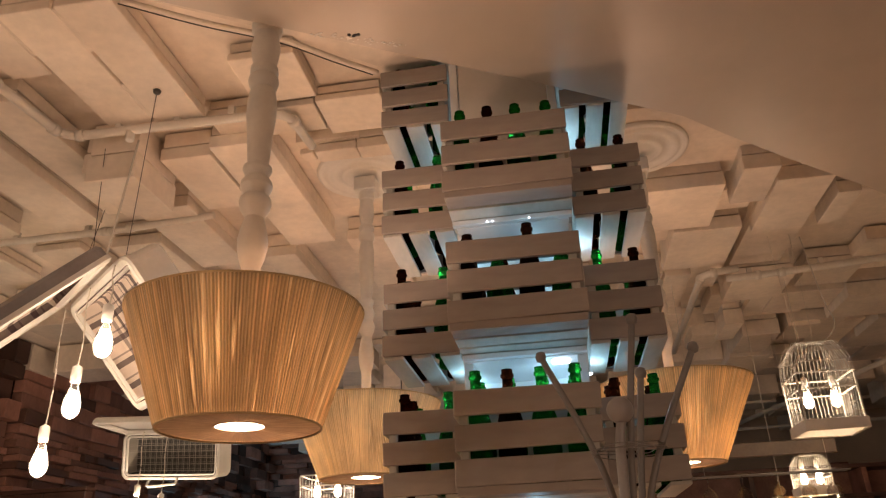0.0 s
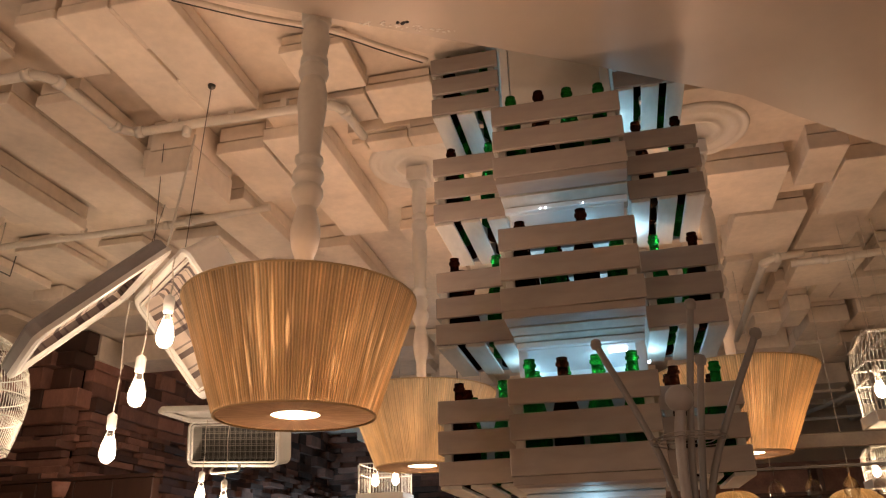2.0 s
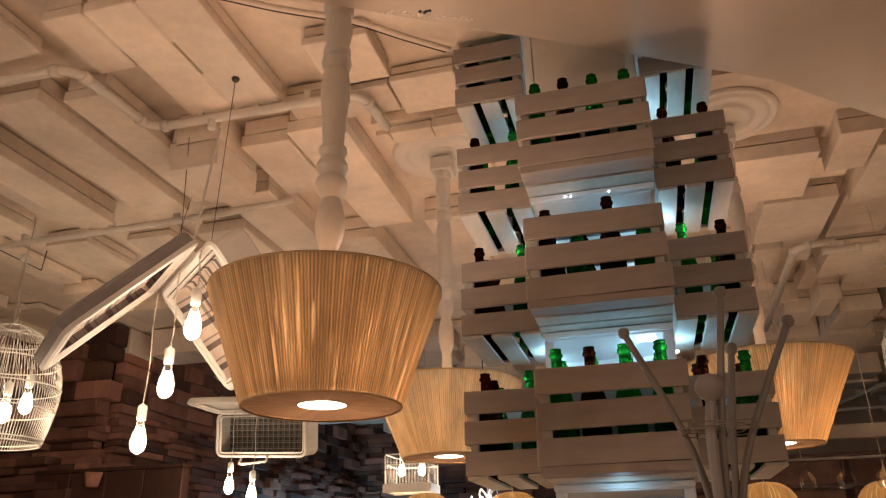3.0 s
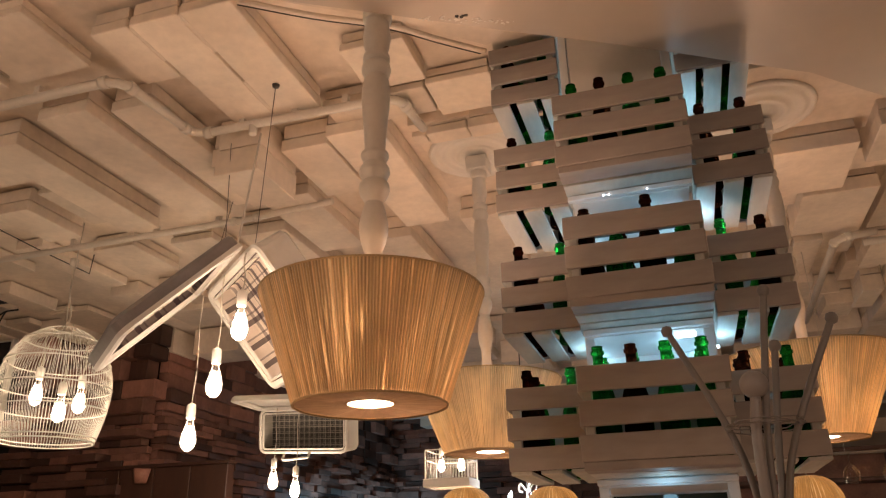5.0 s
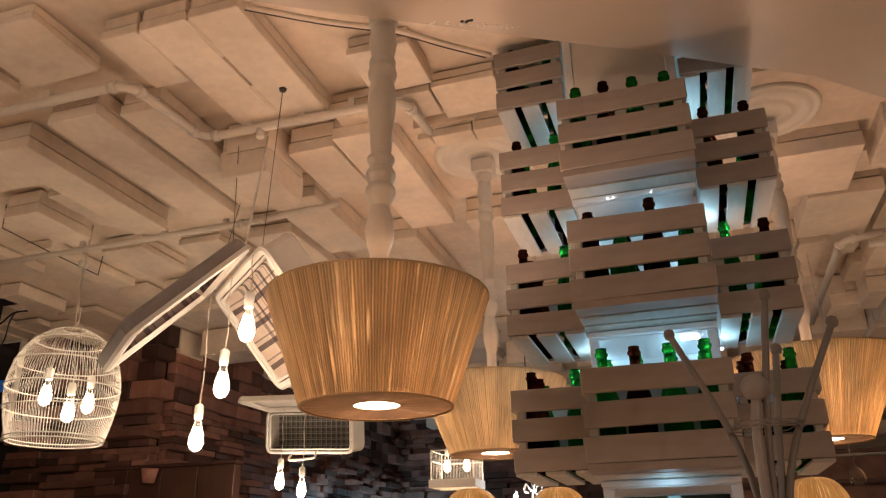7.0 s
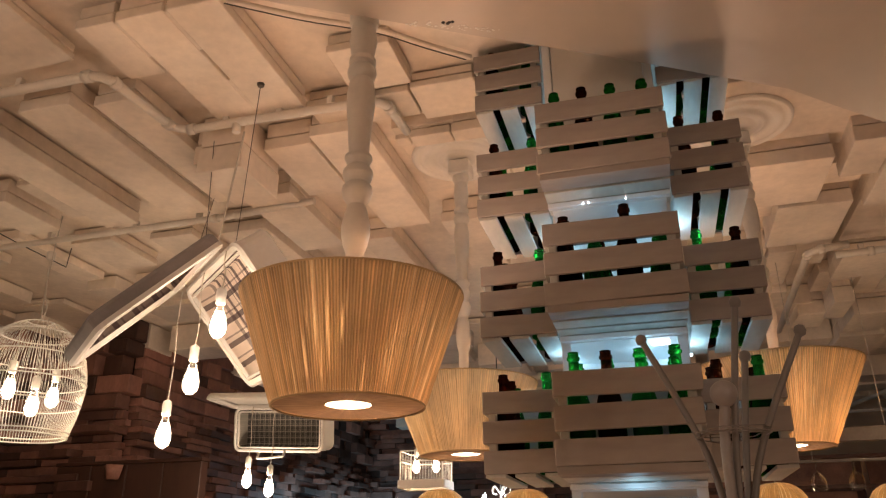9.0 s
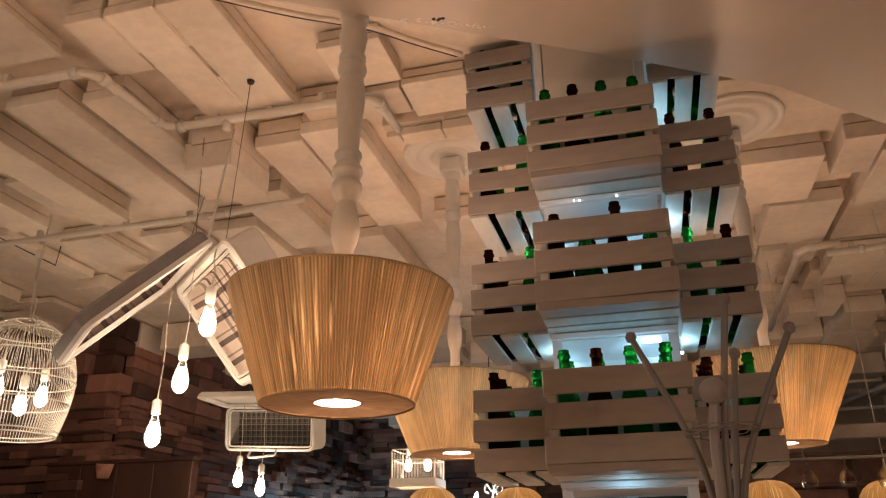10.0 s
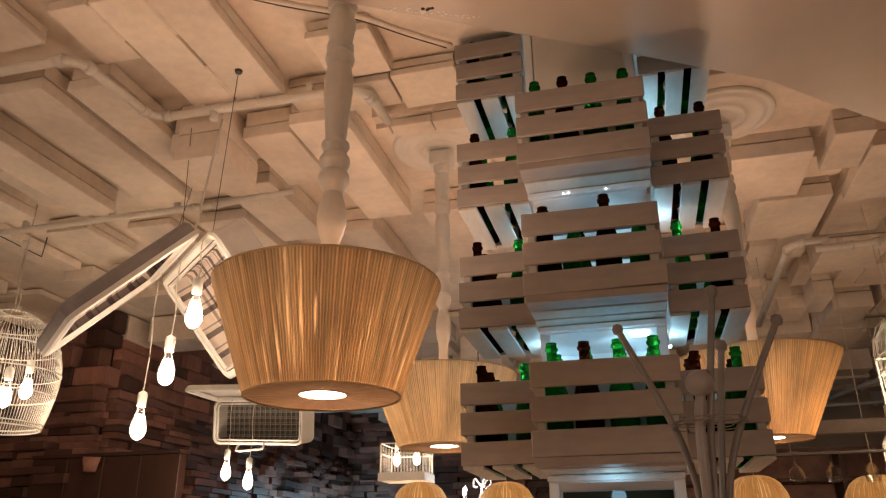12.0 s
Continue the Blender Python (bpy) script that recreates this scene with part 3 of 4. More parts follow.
def hanging_bulb(x, y, z_tip, z_top, watts=3.0, k=1.0, bow=0.006, size=1.0):
    """A pear bulb in a white socket on a cable; the origin is at its tip."""
    L = thing("hanging_bulb", (x, y, z_tip), "glowing pear-shaped filament bulb in a white socket on a cable", "light bulb", "hanging filament bulbs")
    g = part("bulb_glass", pear(B(), 0, 0.13 * size, 1.02 * size), M_CLEAR, L, "clear glass envelope")
    g.visible_shadow = False
    f = part("filament", pear(B(), 0.006 * size, 0.098 * size, 0.88 * size), M_BULB, L, "white-hot glowing filament")
    f.visible_shadow = False
    s0 = 0.127 * size
    part("socket", lathe(B(), [(0.012 * size, s0), (0.0175 * size, s0 + 0.002), (0.0185 * size, s0 + 0.045 * size), (0.0165 * size, s0 + 0.056 * size), (0.006 * size, s0 + 0.062 * size), (0.003, s0 + 0.066 * size)], 18), M_WHITE, L, "white lamp socket")
    top = z_top - z_tip
    s1 = s0 + 0.06 * size
    if top > s1 + 0.02:
        part("cable", tube(B(), bend([(0, 0, s1), (bow, 0, s1 + (top - s1) * 0.35), (-bow * 0.5, 0, s1 + (top - s1) * 0.7), (0, 0, top)], 5), 0.0028, 7), M_CABLE, L)
    if watts:
        point_lamp("bulb_light", (x, y, z_tip + 0.05), watts, (1.0, 0.755, 0.60), 0.03)
    return L


hanging_bulb(-1.611, 2.47, 1.835, 2.475, 1.6)
hanging_bulb(-1.394, 2.29, 1.995, 2.475, 1.6)
hanging_bulb(-1.196, 2.12, 2.146, 2.475, 1.6)


# ---- open suitcases ----
def tray(parent, name, m, w, d, deep, shell, lining, rim_label, rw=0.026):
    """Half a suitcase: w along the hinge, d down from it, open towards local -z."""
    t, c = 0.008, 0.045

    def outline(inset, z):
        pts = []
        for cx, cy, a0 in ((w / 2 - c, d - c, 0), (-w / 2 + c, d - c, 90), (-w / 2 + c, c, 180), (w / 2 - c, c, 270)):
            for k in range(5):
                a = radians(a0 + 22.5 * k)
                r = c - inset
                pts.append((cx + r * math.cos(a), cy + r * math.sin(a), z))
        return pts

    def loft(loops, close_last=True):
        bm = B()
        rs = [[bm.verts.new(p) for p in lp] for lp in loops]
        for a, b in zip(rs, rs[1:]):
            for k in range(len(a)):
                bm.faces.new((a[k], a[(k + 1) % len(a)], b[(k + 1) % len(a)], b[k]))
        if close_last:
            bm.faces.new(rs[-1])
        return bm
    body = part(name, loft([outline(t, 0.002), outline(0, 0.002), outline(0, deep - 0.012), outline(0.010, deep), outline(0.02, deep)]), shell, parent)
    body.matrix_local = m
    rim = loft([outline(-0.004, 0.012), outline(-0.006, -0.004), outline(0.006, -0.010), outline(rw, -0.006), outline(rw, 0.006)], False)
    part("rim", rim, M_WHITE, body, rim_label)
    rim2 = loft([outline(rw + 0.006, -0.002), outline(rw + 0.014, -0.004), outline(rw + 0.017, 0.008)], False)
    part("inner_welt", rim2, M_WHITE, body)
    part("lining", loft([outline(0.012, 0.004), outline(0.014, deep * 0.7), outline(0.03, deep - 0.014), outline(0.04, deep - 0.013)]), lining, body, "checked cloth lining")
    return body


def frame_of(origin, u, v):
    u, v = -Vector(u).normalized(), Vector(v).normalized()
    v = (v - u * v.dot(u)).normalized()
    n = u.cross(v)
    return Matrix(((u.x, v.x, n.x, origin[0]), (u.y, v.y, n.y, origin[1]), (u.z, v.z, n.z, origin[2]), (0, 0, 0, 1)))


S = thing("suitcase", (-1.385, 2.275, 2.49), "open white suitcase with checked lining hung like a tent", "suitcase")
hinge = Vector((0.51, -0.45, 0.0))
tray(S, "lid", frame_of((-0.012, -0.012, 0), hinge, (-0.45, -0.51, -0.72)), 0.60, 0.52, 0.055, M_CASE, M_PLAID, "white moulded rim")
tray(S, "base_tray", frame_of((0.012, 0.012, 0), -hinge, (0.216, 0.245, -0.384)), 0.66, 0.49, 0.13, M_WHITE, M_PLAID, "white moulded rim")
for a, b in (((-0.969, 1.867, 2.985), (-1.16, 2.12, 2.50)), ((-1.30, 2.112, 2.95), (-1.34, 2.20, 2.50)), ((-1.60, 2.62, 3.06), (-1.60, 2.47, 2.50))):
    o = Vector((-1.385, 2.275, 2.49))
    part("hanging_wire", tube(B(), [Vector(a) - o, Vector(b) - o], 0.0013, 6), M_WIRE, S)
o = Vector((-1.385, 2.275, 2.49))
part("supply_cable", tube(B(), bend([Vector(p) - o for p in ((-1.153, 2.085, 2.95), (-1.19, 2.11, 2.80), (-1.25, 2.16, 2.62), (-1.28, 2.18, 2.50))], 5), 0.004, 7), M_CABLE, S)
tagged(part("ceiling_hook", lathe(B(), [(0.004, 2.972), (0.011, 2.974), (0.014, 2.984)], 12, -0.969, 1.867), M_WIRE), "small dark steel hook in the ceiling board", "hook")

S = thing("suitcase", (-2.07, 4.25, 2.33), "open white suitcase with dark checked lining hanging from the ceiling", "suitcase")
tray(S, "base_tray", frame_of((0, 0, 0), (-1, 0.06, 0.06), (0.03, 0.05, -0.26)), 0.64, 0.27, 0.16, M_WHITE, M_PLAID2, "white moulded rim", 0.012)
tray(S, "lid", frame_of((0.065, -0.05, -0.012), (1, -0.06, -0.06), (0.06, -0.30, -0.0)), 0.71, 0.34, 0.03, M_WHITE, M_WHITE, "white moulded rim")
part("handle", tube(B(), bend([(-0.10, -0.02, -0.275), (-0.10, -0.04, -0.31), (-0.05, -0.045, -0.315), (0.04, -0.045, -0.31), (0.075, -0.04, -0.305), (0.075, -0.02, -0.27)], 4), 0.008, 8), M_WHITE, S, "white plastic handle")
for dx in (-0.28, 0.28):
    part("hanging_wire", tube(B(), [(dx, 0.1, 0.02), (dx * 0.8, 0.12, 0.74)], 0.0013, 6), M_WIRE, S)
hanging_bulb(-2.188, 4.14, 1.833, 2.325, 2.0)
hanging_bulb(-2.036, 4.14, 1.777, 2.28, 2.0)


# ---- bird cages ----


def ring(bm, r, z, th, cx=0.0, cy=0.0, seg=40, wob=0.0):
    pts = [(cx + (r + wob * math.sin(5 * a)) * math.cos(a), cy + (r + wob * math.cos(3 * a)) * math.sin(a), z) for a in [2 * math.pi * k / seg for k in range(seg + 1)]]
    return tube(bm, pts, th, 5)


def dome_cage(x, y, z_bot, k, kr):
    """A round cage of white rods with a domed top and flaring foot."""
    C = thing("bird_cage", (x, y, z_bot), "round white wire bird cage used as a lamp with three bulbs", "bird cage")
    prof = [(0.285, 0.0), (0.30, 0.04), (0.325, 0.12), (0.345, 0.22), (0.345, 0.30), (0.325, 0.38), (0.285, 0.46), (0.21, 0.53), (0.12, 0.575), (0.07, 0.585)]
    rods = 108
    for i in range(rods):
        a = 2 * math.pi * i / rods
        pr = prof if i % 3 == 0 else prof[:-2]
        bm = tube(B(), [(r * kr * math.cos(a), r * kr * math.sin(a), z * k) for r, z in bend2(pr)], 0.0013, 4)
        part("rod", bm, M_WHITE, C)
    for r, z in ((0.285, 0.0), (0.293, 0.02), (0.333, 0.16), (0.347, 0.27), (0.318, 0.395), (0.23, 0.515), (0.07, 0.585)):
        part("hoop", ring(B(), (r + 0.003) * kr, z * k, 0.0034, wob=0.002), M_WHITE, C)
    part("hanging_wire", tube(B(), bend([(0, 0, 0.585 * k), (0.02, 0, 0.66 * k), (-0.01, 0, 0.8 * k), (0.0, 0.0, Z_CEIL - z_bot)], 4), 0.003, 6), M_CABLE, C)
    return C


def bend2(pr):
    out = bend([(r, 0, z) for r, z in pr], 2)
    return [(p.x, p.z) for p in out]


dome_cage(-2.59, 2.75, 1.965, 0.93, 0.725)
hanging_bulb(-2.645, 2.70, 2.128, 2.50, 0.4)
hanging_bulb(-2.475, 2.68, 2.036, 2.50, 0.4)
hanging_bulb(-2.52, 2.84, 2.105, 2.50, 0)


def box_cage(x, y, z, w, d, h, wire_top, watts, label):
    """A square white cage with a wire dome over it and a flat tray below."""
    C = thing("bird_cage", (x, y, z), label, "bird cage", "square wire cages")
    t = 0.007
    for sy in (-1, 1):
        part("tray_side", box(B(), -w / 2 - 0.012, w / 2 + 0.012, sy * (d / 2 + 0.006) - 0.006, sy * (d / 2 + 0.006) + 0.006, 0, 0.05, 0.002), M_WHITE, C)
        part("tray_side", box(B(), sy * (w / 2 + 0.006) - 0.006, sy * (w / 2 + 0.006) + 0.006, -d / 2 + 0.001, d / 2 - 0.001, 0, 0.05, 0.002), M_WHITE, C)
    part("tray_bottom", box(B(), -w / 2 + 0.001, w / 2 - 0.001, -d / 2 + 0.001, d / 2 - 0.001, 0.004, 0.007), M_ACRYL, C, "translucent white bottom sheet lit from above")
    for zz in (h * 0.45, h * 0.62):
        for sy in (-1, 1):
            part("rail", box(B(), -w / 2, w / 2, sy * d / 2 - t / 2, sy * d / 2 + t / 2, zz - t / 2, zz + t / 2), M_WHITE, C)
        for sx in (-1, 1):
            part("rail", box(B(), sx * w / 2 - t / 2, sx * w / 2 + t / 2, -d / 2 + t, d / 2 - t, zz - t / 2, zz + t / 2), M_WHITE, C)
    for sx in (-1, 1):
        for sy in (-1, 1):
            part("post", box(B(), sx * w / 2 - t / 2, sx * w / 2 + t / 2, sy * d / 2 - t / 2, sy * d / 2 + t / 2, 0.05, h * 0.6), M_WHITE, C)
    n = 15
    for i in range(n):
        f = -1 + 2 * i / (n - 1)
        for sy in (-1, 1):
            pts = [(f * w / 2, sy * d / 2, 0.05), (f * w / 2 * 1.02, sy * d / 2 * 1.05, h * 0.6), (f * w / 2 * 0.98, sy * d / 2 * 0.95, h * 0.8), (f * w / 2 * 0.8, sy * d / 2 * 0.55, h * 0.97), (f * w / 2 * 0.5, sy * 0.012, h)]
            part("rod", tube(B(), bend(pts if wire_top else pts[:2], 3), 0.0012, 4), M_WHITE, C)
    for i in range(9):
        f = -1 + 2 * i / 8
        for sx in (-1, 1):
            pts = [(sx * w / 2, f * d / 2, 0.05), (sx * w / 2 * 1.05, f * d / 2, h * 0.6), (sx * w / 2 * 0.95, f * d / 2 * 0.95, h * 0.8), (sx * w / 2 * 0.62, f * d / 2 * 0.6, h * 0.99)]
            part("rod", tube(B(), bend(pts if wire_top else pts[:2], 3), 0.0012, 4), M_WHITE, C)
    part("top_bar", box(B(), -w * 0.25, w * 0.25, -0.014, 0.014, h - 0.002, h + 0.006), M_WHITE, C)
    for dx in (-w * 0.2, w * 0.1):
        part("hanging_wire", tube(B(), [(dx, 0, h), (dx * 1.4, 0.0, (2.988 if 1.3 < x < 1.55 else Z_CEIL - 0.006) - z)], 0.0011, 5), M_CABLE, C)
    if w > 0.2 and x > 0:
        part("supply_cable", tube(B(), bend([(0.02, 0, h), (0.09, 0, h + 0.02), (0.15, 0.02, h + 0.10), (0.135, 0.05, h + 0.24), (0.10, 0.05, (2.988 if 1.3 < x < 1.55 else Z_CEIL - 0.01) - z)], 5), 0.003, 6), M_CABLE, C)
    for dx in (-w * 0.24, w * 0.24):
        hanging_bulb(x + dx, y, z + h * 0.27, z + h * 0.97, watts, size=0.8)
    return C


box_cage(1.475, 3.65, 1.985, 0.252, 0.225, 0.425, True, 0.3, "square white wire bird cage with glowing bulbs inside")
box_cage(1.77, 5.05, 1.825, 0.19, 0.16, 0.24, True, 0.03, "small square white wire cage with a lit bulb")
box_cage(-1.175, 4.55, 1.83, 0.27, 0.22, 0.36, False, 0.4, "square white wire bird cage with glowing bulbs inside")


# ---- pipes on the ceiling ----
def pipe(pts, r, clamps, label):
    P = thing("ceiling_pipe", pts[0], label, "pipe", "painted pipes")
    o = Vector(pts[0])
    q = []
    pts = [Vector(p) for p in pts]
    for i, p in enumerate(pts):
        if 0 < i < len(pts) - 1:
            a, b = (pts[i - 1] - p).normalized(), (pts[i + 1] - p).normalized()
            q += [p + a * 0.05, p + a * 0.018 + b * 0.018, p + b * 0.05]
        else:
            q.append(p)
    part("pipe_run", tube(B(), [p - o for p in q], r, 14), M_PIPE, P)
    for i in range(1, len(pts) - 1):
        for nb in (pts[i - 1], pts[i + 1]):
            a = (nb - pts[i]).normalized()
            part("fitting", tube(B(), [pts[i] - o + a * 0.045, pts[i] - o + a * 0.075], r * 1.28, 14), M_PIPE, P)
    for c in clamps:
        c = Vector(c)
        part("clamp", box(B(), c.x - o.x - 0.012, c.x - o.x + 0.012, c.y - o.y - 0.012, c.y - o.y + 0.012, c.z - o.z + r * 0.6, c.z - o.z + r + 0.028, 0.002), M_PIPE, P)
    return P


pipe([(-2.75, 1.605, 2.94), (-1.41, 1.61, 2.94), (-1.40, 2.02, 2.955), (-0.58, 2.05, 2.965), (-0.565, 2.285, 2.965)], 0.017,
     [(-2.1, 1.605, 2.94), (-1.75, 1.61, 2.94), (-1.2, 2.03, 2.955), (-0.98, 2.035, 2.96), (-0.78, 2.04, 2.963)], "white-painted heating pipe with elbows under the ceiling")
pipe([(-5.5, 2.725, 2.93), (-1.60, 2.715, 2.93), (-1.15, 2.71, 2.95)], 0.016, [(-4.4, 2.725, 2.93), (-3.4, 2.725, 2.93), (-2.6, 2.715, 2.93), (-2.1, 2.715, 2.93), (-1.75, 2.715, 2.93)], "white-painted pipe under the ceiling boards")
pipe([(1.12, 5.3, 2.86), (1.085, 3.81, 2.87), (1.27, 3.80, 2.885)], 0.019, [(1.115, 4.7, 2.865)], "white-painted pipe bent under the ceiling")
pipe([(1.225, 3.905, 2.87), (1.45, 3.89, 2.87), (2.6, 3.70, 2.87)], 0.019, [(1.35, 3.90, 2.87), (1.7, 3.845, 2.87), (2.1, 3.78, 2.87)], "white-painted pipe with couplings under the ceiling")
pipe([(1.9, 8.9, 2.8), (2.75, 5.6, 2.8)], 0.02, [(2.2, 7.7, 2.8)], "grey ventilation pipe under the ceiling")
pipe([(1.5, 8.2, 2.75), (4.8, 8.0, 2.75)], 0.016, [(1.9, 8.18, 2.75), (3.0, 8.1, 2.75)], "thin grey pipe under the ceiling")
J = thing("junction_tee", (-1.153, 2.03, 2.925), "white plastic pipe tee holding a cable", "fitting")
part("stub", lathe(B(), [(0.013, -0.012), (0.016, -0.008), (0.016, 0.035)], 14), M_PIPE, J)

# slanting ceiling strip, moulding and a dark tube for the gap's shade beside the soffit
bm = B()
poly = [(-0.74, 1.245), (-0.84, 1.43), (-0.455, 1.683), (-0.209, 1.90), (0.02, 1.70), (-0.12, 1.635)]
lo = [bm.verts.new((x, y, 2.985)) for x, y in poly]
hi = [bm.verts.new((x, y, Z_CEIL - 0.005)) for x, y in poly]
bm.faces.new(lo)
for k in range(len(poly)):
    bm.faces.new((lo[k], lo[(k + 1) % len(poly)], hi[(k + 1) % len(poly)], hi[k]))
setting("trim", bm, M_CEIL, "slanting white ceiling strip beside the soffit")
for off, r, z, m2, nm, lab in ((0.012, 0.009, 2.975, M_CEIL, "edge_moulding", "narrow white moulding along the slanting ceiling strip"), (0.034, 0.0022, 2.985, M_WIRE, "gap_as_cable", "thin dark tube drawn for the shaded gap along the ceiling strip")):
    C = thing(nm, (-0.84, 1.43, z), lab, "cable" if "cable" in nm else "moulding")
    part("run", tube(B(), bend([(-off, off, 0), (0.19 - off, 0.13 + off, -0.004), (0.385 - off, 0.253 + off, 0.0), (0.52 - off, 0.37 + off, -0.003), (0.631 - off, 0.47 + off, 0)], 5), r, 7), m2, C)
chips = B()
for k in range(60):
    t = rng.random()
    x, y = -0.297 + 0.225 * t, 1.494 + 0.098 * t
    w = rng.uniform(0.001, 0.004)
    vs = bmesh.ops.create_icosphere(chips, subdivisions=1, radius=w, matrix=Matrix.LocRotScale((x + rng.uniform(-0.02, 0.02), y - rng.uniform(0.0, 0.012), Z_SOF - 0.0005), None, (1.5, 1, 0.35)))
tagged(part("plaster_chips", chips, M_PLASTER), "flaking plaster crumbs along the soffit edge", "plaster", "", "stuff")
for x, y in ((-0.205, 1.514), (-0.18, 1.518), (-0.194, 1.521), (-0.189, 1.518)):
    tagged(part("screw_hole", lathe(B(), [(0.0005, Z_SOF - 0.0015), (0.005, Z_SOF - 0.001), (0.0055, Z_SOF)], 10, x, y), M_DARKWALL), "small dark hole in the soffit edge", "hole", "holes in the soffit")

# ---- rod stand in front of the tower ----
ST = thing("rod_stand", (0.345, 1.25, 0.0), "grey painted steel stand with splayed rods and a ball finial", "stand")
FOOT = Vector((0.0, 0.0, 1.40))
for tip, mid, y1 in (((-0.118, 0.06, 1.812), (-0.028, 0.015, 1.585), 0), ((0.044, -0.03, 1.842), (0.012, -0.01, 1.60), 0), ((0.148, 0.03, 1.80), (0.045, 0.01, 1.58), 0), ((0.054, 0.04, 1.764), (0.03, 0.02, 1.60), 0)):
    P = part("rod", tube(B(), bend([FOOT + Vector((mid[0] * 0.3, mid[1] * 0.3, 0)), mid, tip], 8), 0.0058, 10), M_ROD, ST)
    part("knob", lathe(B(), [(0.001, tip[2] - 0.011), (0.008, tip[2] - 0.008), (0.0105, tip[2]), (0.008, tip[2] + 0.008), (0.001, tip[2] + 0.011)], 12, tip[0], tip[1]), M_ROD, P)
P = part("rod", tube(B(), bend([FOOT + Vector((-0.006, -0.01, 0)), (-0.004, -0.02, 1.6), (0.004, -0.02, 1.67)], 6), 0.0086, 12), M_BALL, ST)
part("ball", lathe(B(), [(0.022 * math.sin(math.pi * k / 12) + 0.0004, 1.690 - 0.022 * math.cos(math.pi * k / 12)) for k in range(13)], 20, 0.005, -0.02), M_BALL, P, "round pale grey ball finial")
for k, (r, z) in enumerate(((0.055, 1.634), (0.050, 1.628), (0.056, 1.623))):
    P = part("wire_tie", ring(B(), r, 0.0, 0.0010, 0.0, 0.0, 30, 0.008), M_STEEL, ST, "twisted thin steel wire")
    P.matrix_local = pose(0.014, 0.0, z, 1.5 - 2 * k, 2 * k - 2, 40 * k)
part("stem", lathe(B(), [(0.16, 0.0), (0.16, 0.02), (0.02, 0.035), (0.016, 0.06), (0.016, 1.38), (0.022, 1.40), (0.022, 1.43), (0.012, 1.44)], 20), M_ROD, ST)


# ---- loose wiring and bracket under the far ceiling ----
tagged(part("loose_wire", tube(B(), [(-2.80, 2.40, 3.075), (-2.805, 2.41, 2.955), (-2.822, 2.73, 2.951), (-2.842, 3.10, 2.955), (-2.84, 3.11, 3.075)], 0.003, 6), M_WIRE), "thin dark wire slung under the ceiling boards", "wire")
J = thing("cable_rose", (-2.67, 2.81, 2.87), "small white cable rose under the ceiling pipe feeding the bird cage", "cable rose")
part("cup", lathe(B(), [(0.006, 0.0), (0.020, 0.003), (0.022, 0.040), (0.012, 0.046)], 16), M_PIPE, J)
part("cord", tube(B(), bend([(0, 0, 0.002), (0.012, -0.008, -0.09), (0.035, -0.025, -0.20), (0.068, -0.05, -0.345)], 5), 0.0035, 6), M_CABLE, J, "pale twisted cord")
M_BLACK = mat("black_painted_steel", (0.012, 0.011, 0.011), 0.5, var=0.2, bump=0.1)
K = thing("ceiling_bracket", (-3.95, 3.41, 2.72), "black steel bracket with loose black cables under the ceiling", "bracket")
part("post", box(B(), -0.10, 0.055, -0.03, 0.03, 0.0, 0.278, 0.004), M_BLACK, K)
part("top_plate", box(B(), -0.12, 0.164, -0.045, 0.045, 0.28, 0.30, 0.004), M_BLACK, K)
part("bolt", lathe(B(), [(0.016, 0.301), (0.016, 0.352)], 10), M_BLACK, K)
part("cable", tube(B(), bend([(0.24, 0.05, 0.23), (0.14, 0.04, 0.222), (0.06, 0.04, 0.17), (-0.02, 0.04, 0.13)], 5), 0.006, 6), M_BLACK, K)
part("cable", tube(B(), bend([(0.15, 0.04, 0.222), (0.12, 0.04, 0.16), (0.11, 0.04, 0.05), (0.08, 0.03, -0.02)], 5), 0.005, 6), M_BLACK, K)


# ---- rattan pendants ----
def rattan(x, y, z_top, r, h, watts):
    L = thing("rattan_pendant", (x, y, z_top - h), "honey-coloured woven rattan dome pendant lamp", "pendant lamp", "rattan pendant lamps")
    bm = B()
    seg = 40
    prof = [(0.02, h), (r * 0.45, h * 0.96), (r * 0.75, h * 0.80), (r * 0.93, h * 0.55), (r, h * 0.28), (r * 0.97, 0.0)]
    pr = bend2(prof)
    rings = [[bm.verts.new(((q + 0.002 * ((k + j) % 2)) * math.cos(2 * math.pi * k / seg), (q + 0.002 * ((k + j) % 2)) * math.sin(2 * math.pi * k / seg), z)) for k in range(seg)] for j, (q, z) in enumerate(pr)]
    for a, b in zip(rings, rings[1:]):
        for k in range(seg):
            bm.faces.new((a[k], a[(k + 1) % seg], b[(k + 1) % seg], b[k]))
    part("shade", bm, M_RATTAN, L, "woven rattan shade")
    part("cable", tube(B(), [(0, 0, h), (0, 0, Z_CEIL - 0.01 - (z_top - h) if y > 2.2 else Z_SOF - (z_top - h))], 0.002, 6), M_CABLE, L)
    part("bulb", lathe(B(), [(0.001, h * 0.25), (0.025, h * 0.33), (0.03, h * 0.45), (0.015, h * 0.65), (0.012, h * 0.8)], 14), M_GLOW, L, "glowing bulb")
    if watts:
        point_lamp("rattan_light", (x, y, z_top - h * 0.85), watts, WARM, 0.06)


